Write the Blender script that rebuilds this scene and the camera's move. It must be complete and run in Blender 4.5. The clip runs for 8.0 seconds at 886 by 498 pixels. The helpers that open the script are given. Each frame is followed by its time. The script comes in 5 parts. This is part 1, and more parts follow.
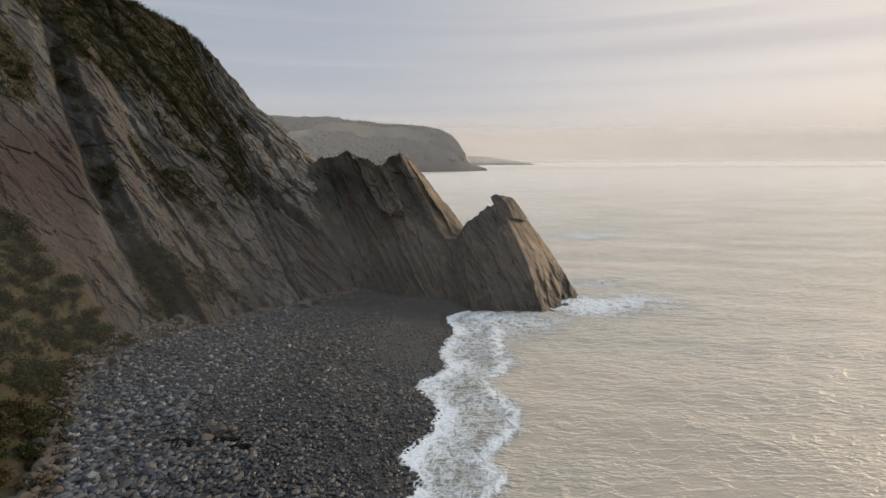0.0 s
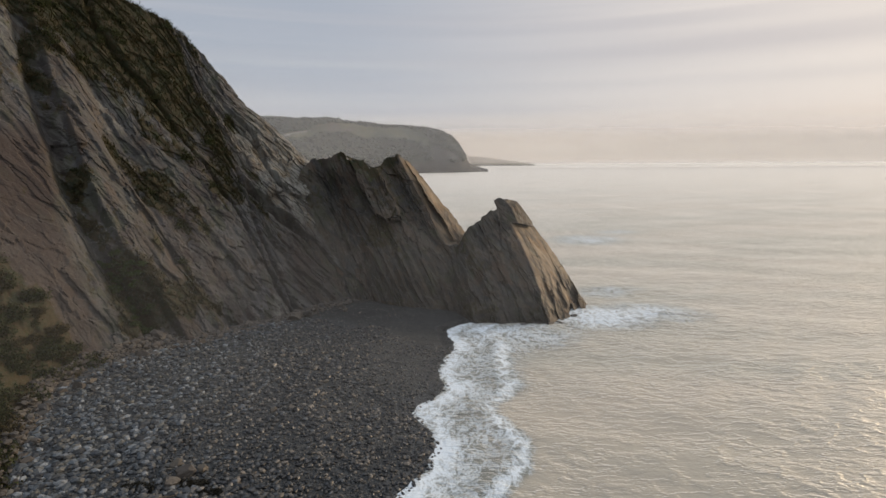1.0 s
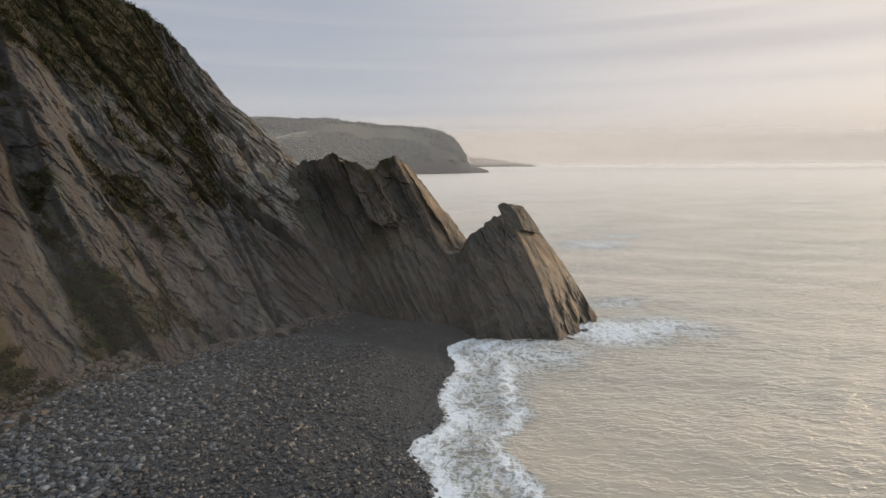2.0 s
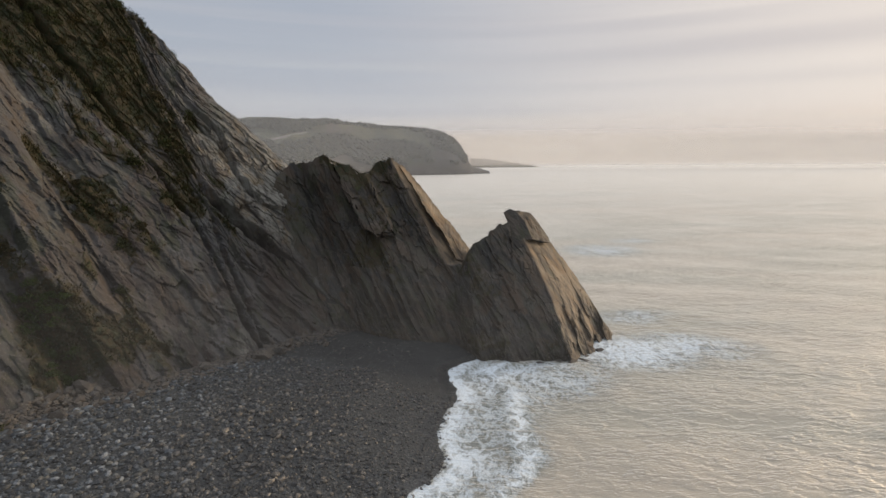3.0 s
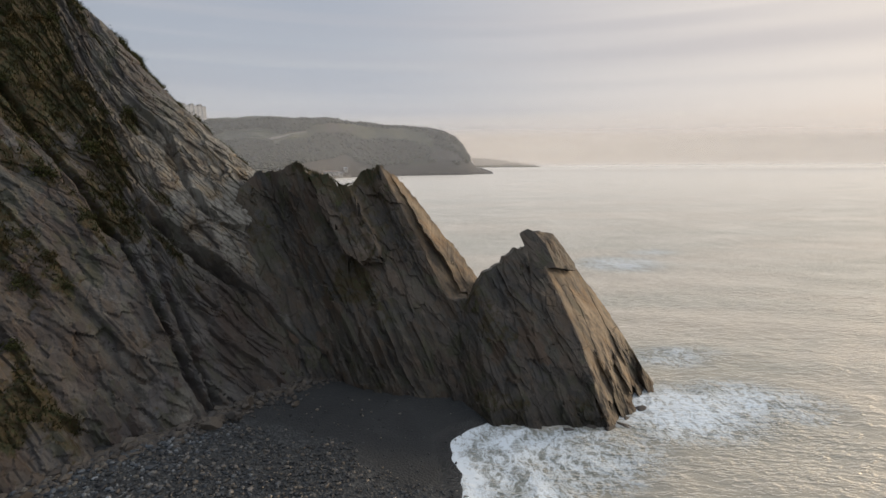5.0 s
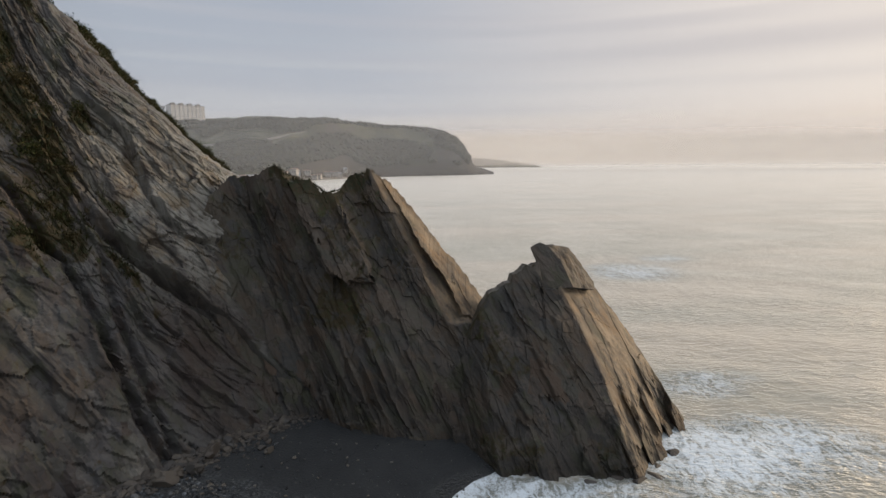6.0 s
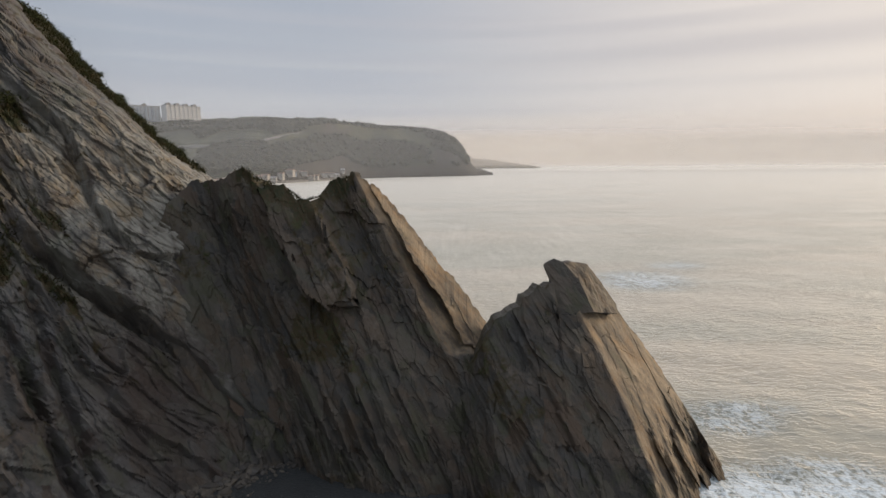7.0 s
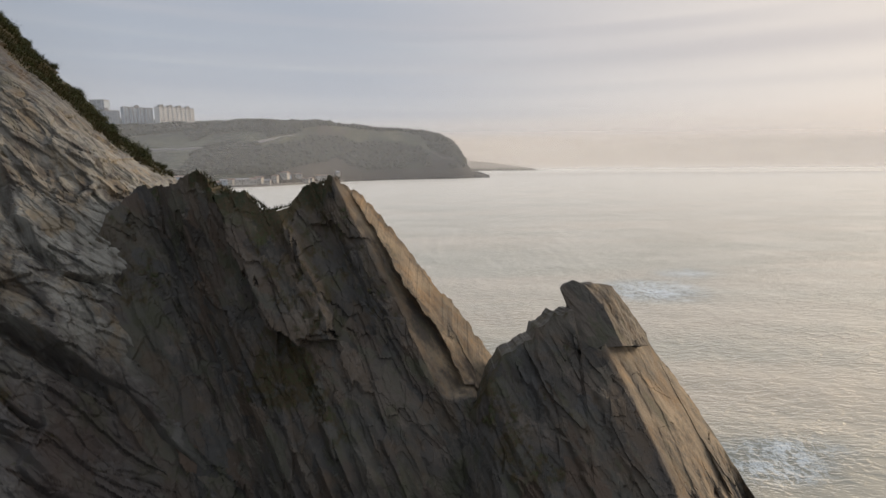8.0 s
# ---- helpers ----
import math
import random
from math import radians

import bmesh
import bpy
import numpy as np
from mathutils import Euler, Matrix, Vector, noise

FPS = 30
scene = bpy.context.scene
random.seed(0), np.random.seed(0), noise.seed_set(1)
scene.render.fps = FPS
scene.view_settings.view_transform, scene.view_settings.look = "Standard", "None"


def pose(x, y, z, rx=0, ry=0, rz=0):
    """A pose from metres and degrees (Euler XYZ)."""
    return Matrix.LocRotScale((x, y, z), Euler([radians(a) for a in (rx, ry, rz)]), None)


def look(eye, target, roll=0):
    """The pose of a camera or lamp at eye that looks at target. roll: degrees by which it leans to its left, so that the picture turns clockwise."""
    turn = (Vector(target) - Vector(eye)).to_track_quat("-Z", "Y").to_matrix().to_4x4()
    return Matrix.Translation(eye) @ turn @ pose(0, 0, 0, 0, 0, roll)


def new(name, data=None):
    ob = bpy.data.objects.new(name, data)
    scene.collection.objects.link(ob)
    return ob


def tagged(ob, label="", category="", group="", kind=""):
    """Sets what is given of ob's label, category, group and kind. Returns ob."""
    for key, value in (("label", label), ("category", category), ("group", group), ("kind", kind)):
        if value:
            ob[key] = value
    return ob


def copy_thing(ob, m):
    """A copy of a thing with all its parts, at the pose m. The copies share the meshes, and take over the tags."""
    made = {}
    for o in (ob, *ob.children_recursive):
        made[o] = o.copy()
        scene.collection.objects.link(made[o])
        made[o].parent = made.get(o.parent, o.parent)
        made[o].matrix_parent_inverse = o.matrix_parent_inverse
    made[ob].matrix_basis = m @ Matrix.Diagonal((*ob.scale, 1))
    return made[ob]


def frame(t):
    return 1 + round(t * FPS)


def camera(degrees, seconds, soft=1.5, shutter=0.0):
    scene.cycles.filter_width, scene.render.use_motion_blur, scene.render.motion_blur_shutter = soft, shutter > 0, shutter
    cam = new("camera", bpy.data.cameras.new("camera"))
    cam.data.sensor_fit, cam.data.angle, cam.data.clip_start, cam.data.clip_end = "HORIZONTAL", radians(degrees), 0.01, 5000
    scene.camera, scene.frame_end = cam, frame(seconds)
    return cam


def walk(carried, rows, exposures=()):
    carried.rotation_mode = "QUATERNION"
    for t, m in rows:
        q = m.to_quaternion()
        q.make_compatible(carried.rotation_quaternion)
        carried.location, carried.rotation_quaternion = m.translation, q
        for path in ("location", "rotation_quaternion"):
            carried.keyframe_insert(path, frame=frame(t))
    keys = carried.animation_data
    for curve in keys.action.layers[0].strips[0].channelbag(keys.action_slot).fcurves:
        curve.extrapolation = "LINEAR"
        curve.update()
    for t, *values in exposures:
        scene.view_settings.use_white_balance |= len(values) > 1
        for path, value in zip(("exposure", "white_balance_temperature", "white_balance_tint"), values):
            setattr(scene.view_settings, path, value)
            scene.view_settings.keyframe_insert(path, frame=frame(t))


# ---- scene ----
cam = camera(80.7, 8.0)
METRES, EYE, TILT, LEAN, TURN = 59.5, 25.0, 0.0, 3.6, 0.0
ROWS = [
    (0.0, 0.0, 0.0, 0.0, 0.59, -10.21, -3.28),
    (0.5, -0.0009, 0.0456, -0.0005, 0.58, -10.12, -3.26),
    (1.0, 0.0005, 0.0991, 0.0012, 0.66, -10.14, -3.21),
    (1.5, 0.0003, 0.152, 0.0022, 0.67, -10.1, -3.24),
    (3.0, -0.0012, 0.3344, 0.0068, 0.79, -9.99, -3.23),
    (3.5, -0.0027, 0.3937, 0.0108, 0.81, -10.0, -3.32),
    (4.0, -0.0028, 0.4618, 0.0139, 0.95, -10.02, -3.23),
    (4.5, -0.0043, 0.5242, 0.0189, 0.96, -10.07, -3.3),
    (6.0, -0.0047, 0.7287, 0.0273, 1.09, -10.07, -3.21),
    (6.5, -0.005, 0.7948, 0.0291, 1.05, -10.07, -3.24),
    (7.0, -0.0055, 0.8649, 0.0281, 0.94, -9.98, -3.22),
    (7.5, -0.006, 0.9289, 0.0261, 0.74, -9.77, -3.18),
    (8.0, -0.0066, 0.9988, 0.0261, 0.56, -9.71, -3.18),
]
walk(cam, [(t, pose(0, 0, EYE, TILT, LEAN, TURN) @ pose(METRES * x, METRES * y, METRES * z, 90 + pitch, roll, yaw)) for t, x, y, z, yaw, pitch, roll in ROWS])

# ---------- world, sun ----------
SEA = -1.0
SUN_AZ = radians(62)      # to the right of the flight line (+y)
SUN_EL = radians(12)
SUN_WAY = Vector((math.sin(SUN_AZ) * math.cos(SUN_EL), math.cos(SUN_AZ) * math.cos(SUN_EL), math.sin(SUN_EL)))


class Nodes:
    """A short way to write a node tree."""

    def __init__(self, tree):
        self.tree = tree
        tree.nodes.clear()

    def add(self, kind, inputs=None, **props):
        n = self.tree.nodes.new(kind)
        if "operation" in props:
            n.operation = props["operation"]
        if "data_type" in props:
            n.data_type, n.blend_type = props["data_type"], props["blend_type"]
        if "interpolation_type" in props:
            n.interpolation_type = props["interpolation_type"]
        if "feature" in props:
            n.feature = props["feature"]
        if "attribute_name" in props:
            n.attribute_name = props["attribute_name"]
        if "sky_type" in props:
            n.sky_type, n.sun_disc, n.dust_density = props["sky_type"], props["sun_disc"], props["dust_density"]
            n.sun_elevation, n.sun_rotation = props["sun_elevation"], props["sun_rotation"]
        for k, v in (inputs or {}).items():
            self.set(n, k, v)
        return n

    def set(self, n, k, v):
        if isinstance(v, bpy.types.NodeSocket):
            self.tree.links.new(v, n.inputs[k])
        else:
            n.inputs[k].default_value = v

    def math(self, op, a, b=0.0, c=0.0, clamp=False):
        n = self.add("ShaderNodeMath", {0: a, 1: b, 2: c}, operation=op)
        n.use_clamp = clamp
        return n.outputs[0]

    def ramp(self, fac, stops, ease=False):
        n = self.add("ShaderNodeValToRGB", {0: fac})
        n.color_ramp.interpolation = "EASE" if ease else "LINEAR"
        el = n.color_ramp.elements
        while len(el) < len(stops):
            el.new(0.5)
        for e, (p, c) in zip(el, stops):
            e.position = p
            e.color = (*c, 1) if isinstance(c, tuple) else (c, c, c, 1)
        return n.outputs[0]

    def mix(self, fac, a, b, blend="MIX"):
        n = self.add("ShaderNodeMix", data_type="RGBA", blend_type=blend)
        self.set(n, 0, fac)
        for k, v in ((6, a), (7, b)):
            self.set(n, k, (*v, 1) if isinstance(v, tuple) else v)
        return n.outputs[2]

    def noise(self, vec, scale, detail=4, rough=0.55, lac=2.0, dist=0.0):
        n = self.add("ShaderNodeTexNoise", {"Scale": scale, "Detail": detail, "Roughness": rough, "Lacunarity": lac, "Distortion": dist})
        if vec is not None:
            self.set(n, "Vector", vec)
        return n.outputs[0]

    def mapping(self, vec, rot=(0, 0, 0), scale=(1, 1, 1), loc=(0, 0, 0)):
        return self.add("ShaderNodeMapping", {"Vector": vec, "Location": loc, "Rotation": [radians(a) for a in rot], "Scale": scale}).outputs[0]

    def smooth(self, x, lo, hi, out0=0.0, out1=1.0):
        return self.add("ShaderNodeMapRange", {0: x, 1: lo, 2: hi, 3: out0, 4: out1}, interpolation_type="SMOOTHSTEP").outputs[0]


world = bpy.data.worlds.new("evening_sky")
scene.world = world
world.use_nodes = True
N = Nodes(world.node_tree)
way = N.add("ShaderNodeTexCoord").outputs["Generated"]
sep = N.add("ShaderNodeSeparateXYZ", {0: way})
up = sep.outputs[2]
sky = N.add("ShaderNodeTexSky", sky_type="NISHITA", sun_disc=False, sun_elevation=SUN_EL, sun_rotation=SUN_AZ, dust_density=3.0)
toward = N.add("ShaderNodeVectorMath", {0: way, 1: tuple(SUN_WAY)}, operation="DOT_PRODUCT").outputs["Value"]
glow = N.smooth(toward, -0.9, 0.9)
# a veil of high cloud: warm and pale low down, lavender grey above, brighter towards the sun
high = N.mix(N.smooth(toward, 0.26, 1.0), (0.395, 0.437, 0.510), (0.725, 0.676, 0.640))
low = N.mix(N.smooth(toward, 0.26, 1.0), (0.595, 0.563, 0.540), (0.685, 0.597, 0.532))
veil = N.mix(N.smooth(up, 0.0, 0.13), low, high)
streak = N.noise(N.mapping(way, scale=(0.45, 0.45, 15.0), loc=(0, 0, 0.4)), 2.0, 5, 0.5, dist=0.1)
bank = N.noise(N.mapping(way, scale=(0.32, 0.32, 12.0), loc=(3, 1, 2.2)), 2.1, 4, 0.45, dist=0.08)
fine = N.noise(N.mapping(way, scale=(1.3, 1.3, 36.0)), 2.4, 5, 0.6)
lit = N.smooth(streak, 0.42, 0.72)
veil = N.mix(N.math("MULTIPLY", lit, 0.30), veil, N.mix(N.smooth(toward, 0.26, 1.0), (0.64, 0.62, 0.625), (0.82, 0.765, 0.715)))
veil = N.mix(N.math("MULTIPLY", N.smooth(bank, 0.40, 0.72), N.smooth(up, 0.02, 0.07, 0.0, 0.78)), veil, N.mix(N.smooth(toward, 0.26, 1.0), (0.40, 0.43, 0.495), (0.55, 0.52, 0.525)))
veil = N.mix(N.math("MULTIPLY", N.smooth(fine, 0.48, 0.75), 0.07), veil, (0.68, 0.65, 0.64))
veil = N.mix(1.0, veil, N.ramp(glow, [(0.0, (0.56, 0.57, 0.585)), (0.5, (0.97, 0.97, 0.97)), (1.0, (1.03, 1.01, 1.0))]), "MULTIPLY")
veil = N.mix(1.0, veil, N.ramp(N.smooth(up, 0.27, 0.70), [(0.0, (1.0, 1.0, 1.0)), (1.0, (1.95, 1.95, 1.94))]), "MULTIPLY")   # the unseen sky overhead is brightened to add fill light
shown = N.mix(0.94, N.mix(1.0, sky.outputs[0], (0.08, 0.08, 0.08), "MULTIPLY"), veil)
back = N.add("ShaderNodeBackground", {"Color": shown, "Strength": 1.08})
N.add("ShaderNodeOutputWorld", {0: back.outputs[0]})

sun = new("sun", bpy.data.lights.new("sun", "SUN"))
sun.data.energy, sun.data.angle, sun.data.color = 2.6, radians(13), (1.0, 0.76, 0.50)
sun.matrix_world = look(tuple(SUN_WAY * 100), (0, 0, 0))

# ---------- procedural noise on arrays ----------


def h2(i, j, seed):
    n = (i.astype(np.int64) * 374761393 + j.astype(np.int64) * 668265263 + seed * 974634777) & 0x7FFFFFFF
    n = ((n ^ (n >> 13)) * 1274126177) & 0x7FFFFFFF
    n = ((n ^ (n >> 16)) * 1103515245 + 12345) & 0x7FFFFFFF
    return (n ^ (n >> 11)) % 100003 / 100003.0


def vn(x, y, seed=0):
    i, j = np.floor(x), np.floor(y)
    u, v = x - i, y - j
    u, v = u * u * (3 - 2 * u), v * v * (3 - 2 * v)
    a, b, c, d = h2(i, j, seed), h2(i + 1, j, seed), h2(i, j + 1, seed), h2(i + 1, j + 1, seed)
    return (a * (1 - u) + b * u) * (1 - v) + (c * (1 - u) + d * u) * v


def fbm(x, y, octaves=4, seed=0, gain=0.5):
    total, amp, norm = 0.0, 1.0, 0.0
    for k in range(octaves):
        total = total + amp * vn(x * 2 ** k + 17.3 * k, y * 2 ** k - 9.1 * k, seed + k)
        norm += amp
        amp *= gain
    return total / norm


def cells(x, y, seed=0, blocky=False):
    """Worley cells, round or blocky: nearest and second distance, and a random number for each cell."""
    i, j = np.floor(x), np.floor(y)
    f1, f2, who = np.full(x.shape, 9.0), np.full(x.shape, 9.0), np.zeros(x.shape)
    for a in (-1, 0, 1):
        for b in (-1, 0, 1):
            ci, cj = i + a, j + b
            u, v = ci + 0.1 + 0.8 * h2(ci, cj, seed) - x, cj + 0.1 + 0.8 * h2(ci, cj, seed + 5) - y
            d = np.maximum(np.abs(u) + 0.25 * np.abs(v), np.abs(v)) if blocky else np.hypot(u, v)
            near = d < f1
            f2 = np.where(near, f1, np.minimum(f2, d))
            who = np.where(near, h2(ci, cj, seed + 9), who)
            f1 = np.where(near, d, f1)
    return f1, f2, who


def facets(x, y, seed, tilt=1.0):
    """Broken rock: each blocky cell is a flat face with its own height and tilt."""
    i, j = np.floor(x), np.floor(y)
    best, out = np.full(x.shape, 9.0), np.zeros(x.shape)
    for a in (-1, 0, 1):
        for b in (-1, 0, 1):
            ci, cj = i + a, j + b
            u, v = x - ci - 0.1 - 0.8 * h2(ci, cj, seed), y - cj - 0.1 - 0.8 * h2(ci, cj, seed + 5)
            d = np.maximum(np.abs(u) + 0.3 * np.abs(v), np.abs(v) + 0.2 * u)
            near = d < best
            f = h2(ci, cj, seed + 9) - 0.5 + tilt * ((h2(ci, cj, seed + 3) - 0.5) * u + (h2(ci, cj, seed + 7) - 0.5) * v)
            out, best = np.where(near, f, out), np.where(near, d, best)
    return out


def sstep(lo, hi, x):
    t = np.clip((x - lo) / (hi - lo), 0, 1)
    return t * t * (3 - 2 * t)


def blurred(d, times=2):
    """A grid of values, smoothed over its neighbours."""
    for _ in range(times):
        p = np.pad(d, 1, mode="edge")
        d = (p[:-2, 1:-1] + 2 * p[1:-1, 1:-1] + p[2:, 1:-1]) / 4
        p = np.pad(d, 1, mode="edge")
        d = (p[1:-1, :-2] + 2 * p[1:-1, 1:-1] + p[1:-1, 2:]) / 4
    return d


def mesh_of(name, verts, faces, material, smooth=False, attrs=None):
    me = bpy.data.meshes.new(name)
    verts, faces = np.asarray(verts, dtype=np.float32).reshape(-1, 3), np.asarray(faces, dtype=np.int32)
    k = faces.shape[1]
    me.vertices.add(len(verts))
    me.vertices.foreach_set("co", verts.ravel())
    me.loops.add(faces.size)
    me.loops.foreach_set("vertex_index", faces.ravel())
    me.polygons.add(len(faces))
    me.polygons.foreach_set("loop_start", np.arange(0, faces.size, k, dtype=np.int32))
    me.polygons.foreach_set("use_smooth", np.full(len(faces), smooth))
    me.update(calc_edges=True)
    for key, values in (attrs or {}).items():
        me.attributes.new(key, "FLOAT", "POINT").data.foreach_set("value", np.asarray(values, dtype=np.float32).ravel())
    if material:
        me.materials.append(material)
    return me


def quads(nu, nv):
    i, j = np.meshgrid(np.arange(nu - 1), np.arange(nv - 1), indexing="ij")
    a = (i * nv + j).ravel()
    return np.stack([a, a + nv, a + nv + 1, a + 1], 1)


def sheet(name, P, material, smooth=False, attrs=None):
    """One mesh from a grid of places (nu, nv, 3)."""
    return new(name, mesh_of(name, P, quads(P.shape[0], P.shape[1]), material, smooth, attrs))


def part(name, bm, material, parent, label=""):
    me = bpy.data.meshes.new(name)
    bm.to_mesh(me)
    bm.free()
    me.materials.append(material)
    ob = new(name, me)
    ob.parent = parent
    if label:
        tagged(ob, label)
    return ob


def box(bm, x0, y0, z0, x1, y1, z1):
    v = [bm.verts.new(p) for p in ((x0, y0, z0), (x1, y0, z0), (x1, y1, z0), (x0, y1, z0), (x0, y0, z1), (x1, y0, z1), (x1, y1, z1), (x0, y1, z1))]
    for f in ((3, 2, 1, 0), (4, 5, 6, 7), (0, 1, 5, 4), (1, 2, 6, 5), (2, 3, 7, 6), (3, 0, 4, 7)):
        bm.faces.new([v[k] for k in f])
    return v


# ---------- materials ----------


def material(name):
    m = bpy.data.materials.new(name)
    m.use_nodes = True
    n = Nodes(m.node_tree)
    return m, n, n.add("ShaderNodeTexCoord").outputs["Object"]


def finish(n, color, rough, bump=None, strength=0.5, distance=0.1, **inputs):
    b = n.add("ShaderNodeBsdfPrincipled", {"Base Color": color, "Roughness": rough, **{k.replace("_", " "): v for k, v in inputs.items()}})
    if bump is not None:
        n.set(b, "Normal", n.add("ShaderNodeBump", {"Height": bump, "Strength": strength, "Distance": distance}).outputs[0])
    n.add("ShaderNodeOutputMaterial", {0: b.outputs[0]})
    return b


def rock_material(name, dark, mid, light, rust, clean, grey, lean=30.0):
    m, n, at = material(name)
    turned = n.mapping(at, rot=(0, lean, 0))
    streaked = n.mapping(turned, scale=(1.0, 1.0, 0.28))
    big = n.noise(n.mapping(turned, scale=(1, 1, 0.45)), 0.13, 4, 0.6)
    beds = n.noise(streaked, 0.9, 7, 0.62, dist=0.4)
    grain = n.noise(at, 3.2, 8, 0.68)
    tone = n.math("ADD", n.math("MULTIPLY", beds, 0.55), n.math("MULTIPLY", grain, 0.45))
    bed = n.add("ShaderNodeAttribute", attribute_name="bed").outputs["Fac"]     # each slab has its own tone
    tone = n.math("ADD", tone, n.math("MULTIPLY", n.math("SUBTRACT", bed, 0.5), 0.16))
    col = n.ramp(tone, [(0.40, dark), (0.475, mid), (0.535, tuple(0.5 * (a + b) for a, b in zip(mid, light))), (0.61, light)])
    col = n.mix(n.smooth(big, 0.35, 0.7, 0.0, 0.55), col, n.mix(0.5, col, tuple(c * 0.62 for c in mid)))
    rusty = n.math("MULTIPLY", n.smooth(n.noise(n.mapping(at, loc=(31, 7, 3)), 0.16, 5, 0.65), 0.5, 0.66), n.smooth(beds, 0.35, 0.6, 0.25, 0.75))
    col = n.mix(rusty, col, rust)
    col = n.mix(n.smooth(n.noise(n.mapping(at, loc=(5, 44, 9)), 0.8, 6, 0.7), 0.54, 0.66, 0.0, 0.75), col, light)
    col = n.mix(n.smooth(n.noise(n.mapping(turned, loc=(15, 4, 29), scale=(1, 1, 0.5)), 0.55, 6, 0.7), 0.53, 0.66, 0.0, 0.7), col, dark)
    cold = n.smooth(n.noise(n.mapping(turned, scale=(1, 1, 0.35), loc=(9, 2, 17)), 0.22, 5, 0.6), 0.48, 0.62, 0.0, 0.65)
    col = n.mix(cold, col, n.mix(grain, tuple(0.6 * c for c in grey), grey))
    # each broken block has its own hue: rust, grey-green, violet grey or dark
    shifted = n.add("ShaderNodeVectorMath", {0: n.mapping(turned, scale=(1.0, 1.0, 0.42)), 1: n.add("ShaderNodeTexNoise", {"Vector": at, "Scale": 0.9, "Detail": 5.0}).outputs["Color"]}, operation="ADD").outputs[0]
    for scale_, much in ((0.34, 0.90), (0.95, 0.80)):
        chip = n.add("ShaderNodeSeparateColor", {0: n.add("ShaderNodeTexVoronoi", {"Vector": shifted, "Scale": scale_, "Randomness": 1.0}).outputs["Color"]})
        hue = n.ramp(chip.outputs[0], [(0.0, tuple(0.9 * c for c in dark)), (0.28, mid), (0.45, tuple(0.95 * c for c in rust)), (0.62, grey), (0.78, tuple(c * k for c, k in zip(mid, (1.05, 1.12, 0.92)))), (1.0, tuple(0.75 * c for c in light))])
        col = n.mix(n.math("MULTIPLY", n.smooth(chip.outputs[1], 0.15, 0.9), much), col, hue)
    patch = n.noise(n.mapping(turned, scale=(1, 1, 0.6), loc=(3, 13, 6)), 0.42, 5, 0.65)
    col = n.mix(n.smooth(patch, 0.53, 0.64, 0.0, 0.75), col, tuple(c * k for c, k in zip(mid, (1.22, 1.0, 0.80))))      # iron stain
    col = n.mix(n.smooth(patch, 0.46, 0.36, 0.0, 0.65), col, tuple(c * k for c, k in zip(mid, (0.85, 0.95, 0.6))))       # olive lichen
    # bare pale rock; on the seaward slabs this colour also carries sunlit warmth
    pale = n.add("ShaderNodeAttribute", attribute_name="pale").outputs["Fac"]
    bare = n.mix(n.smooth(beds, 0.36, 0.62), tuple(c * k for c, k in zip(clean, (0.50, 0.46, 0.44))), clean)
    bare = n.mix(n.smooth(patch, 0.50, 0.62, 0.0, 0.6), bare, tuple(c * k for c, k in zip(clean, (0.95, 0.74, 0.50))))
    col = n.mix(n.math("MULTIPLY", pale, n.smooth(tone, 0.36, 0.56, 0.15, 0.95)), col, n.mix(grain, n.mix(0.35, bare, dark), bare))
    red = n.add("ShaderNodeAttribute", attribute_name="red").outputs["Fac"]
    col = n.mix(n.math("MULTIPLY", red, n.smooth(tone, 0.25, 0.6, 0.55, 0.95)), col, rust)
    # green and brown growth in the cracks and on the ledges
    veg = n.add("ShaderNodeAttribute", attribute_name="growth").outputs["Fac"]
    tuft = n.noise(at, 1.1, 6, 0.7)
    cover = n.smooth(n.math("ADD", veg, n.math("MULTIPLY", n.math("SUBTRACT", tuft, 0.5), 1.3)), 0.42, 0.62)
    green = n.ramp(n.math("ADD", n.math("MULTIPLY", n.noise(at, 0.55, 6, 0.7), 0.55), n.math("MULTIPLY", n.noise(at, 3.6, 5, 0.7), 0.45)), [(0.38, (0.014, 0.017, 0.006)), (0.46, (0.024, 0.028, 0.010)), (0.53, (0.042, 0.027, 0.012)), (0.61, (0.030, 0.037, 0.012))])
    col = n.mix(cover, col, green)
    # the tide's dark wet band
    wet = n.smooth(n.math("ADD", n.add("ShaderNodeSeparateXYZ", {0: at}).outputs[2], n.math("MULTIPLY", grain, 2.0)), 0.6, 2.2, 1.0, 0.0)
    col = n.mix(n.math("MULTIPLY", wet, 0.5), col, tuple(c * 0.5 for c in dark))
    relief = n.math("ADD", n.math("MULTIPLY", n.noise(streaked, 2.2, 8, 0.7), 0.55), n.math("MULTIPLY", n.noise(at, 3.0, 8, 0.66), 0.35))
    finish(n, col, n.smooth(grain, 0.3, 0.7, 0.62, 0.85), relief, 0.8, 0.13, Specular_IOR_Level=0.3)
    return m


ROCK = rock_material("slate_cliff", (0.0260, 0.0258, 0.0256), (0.058, 0.0565, 0.0535), (0.150, 0.145, 0.131), (0.042, 0.030, 0.024), (0.265, 0.258, 0.225), (0.080, 0.080, 0.082), 14)
ROCK_SPUR = rock_material("slate_spur", (0.0250, 0.0236, 0.0212), (0.054, 0.0495, 0.0425), (0.115, 0.096, 0.077), (0.070, 0.046, 0.029), (0.30, 0.228, 0.148), (0.050, 0.049, 0.047), 32)


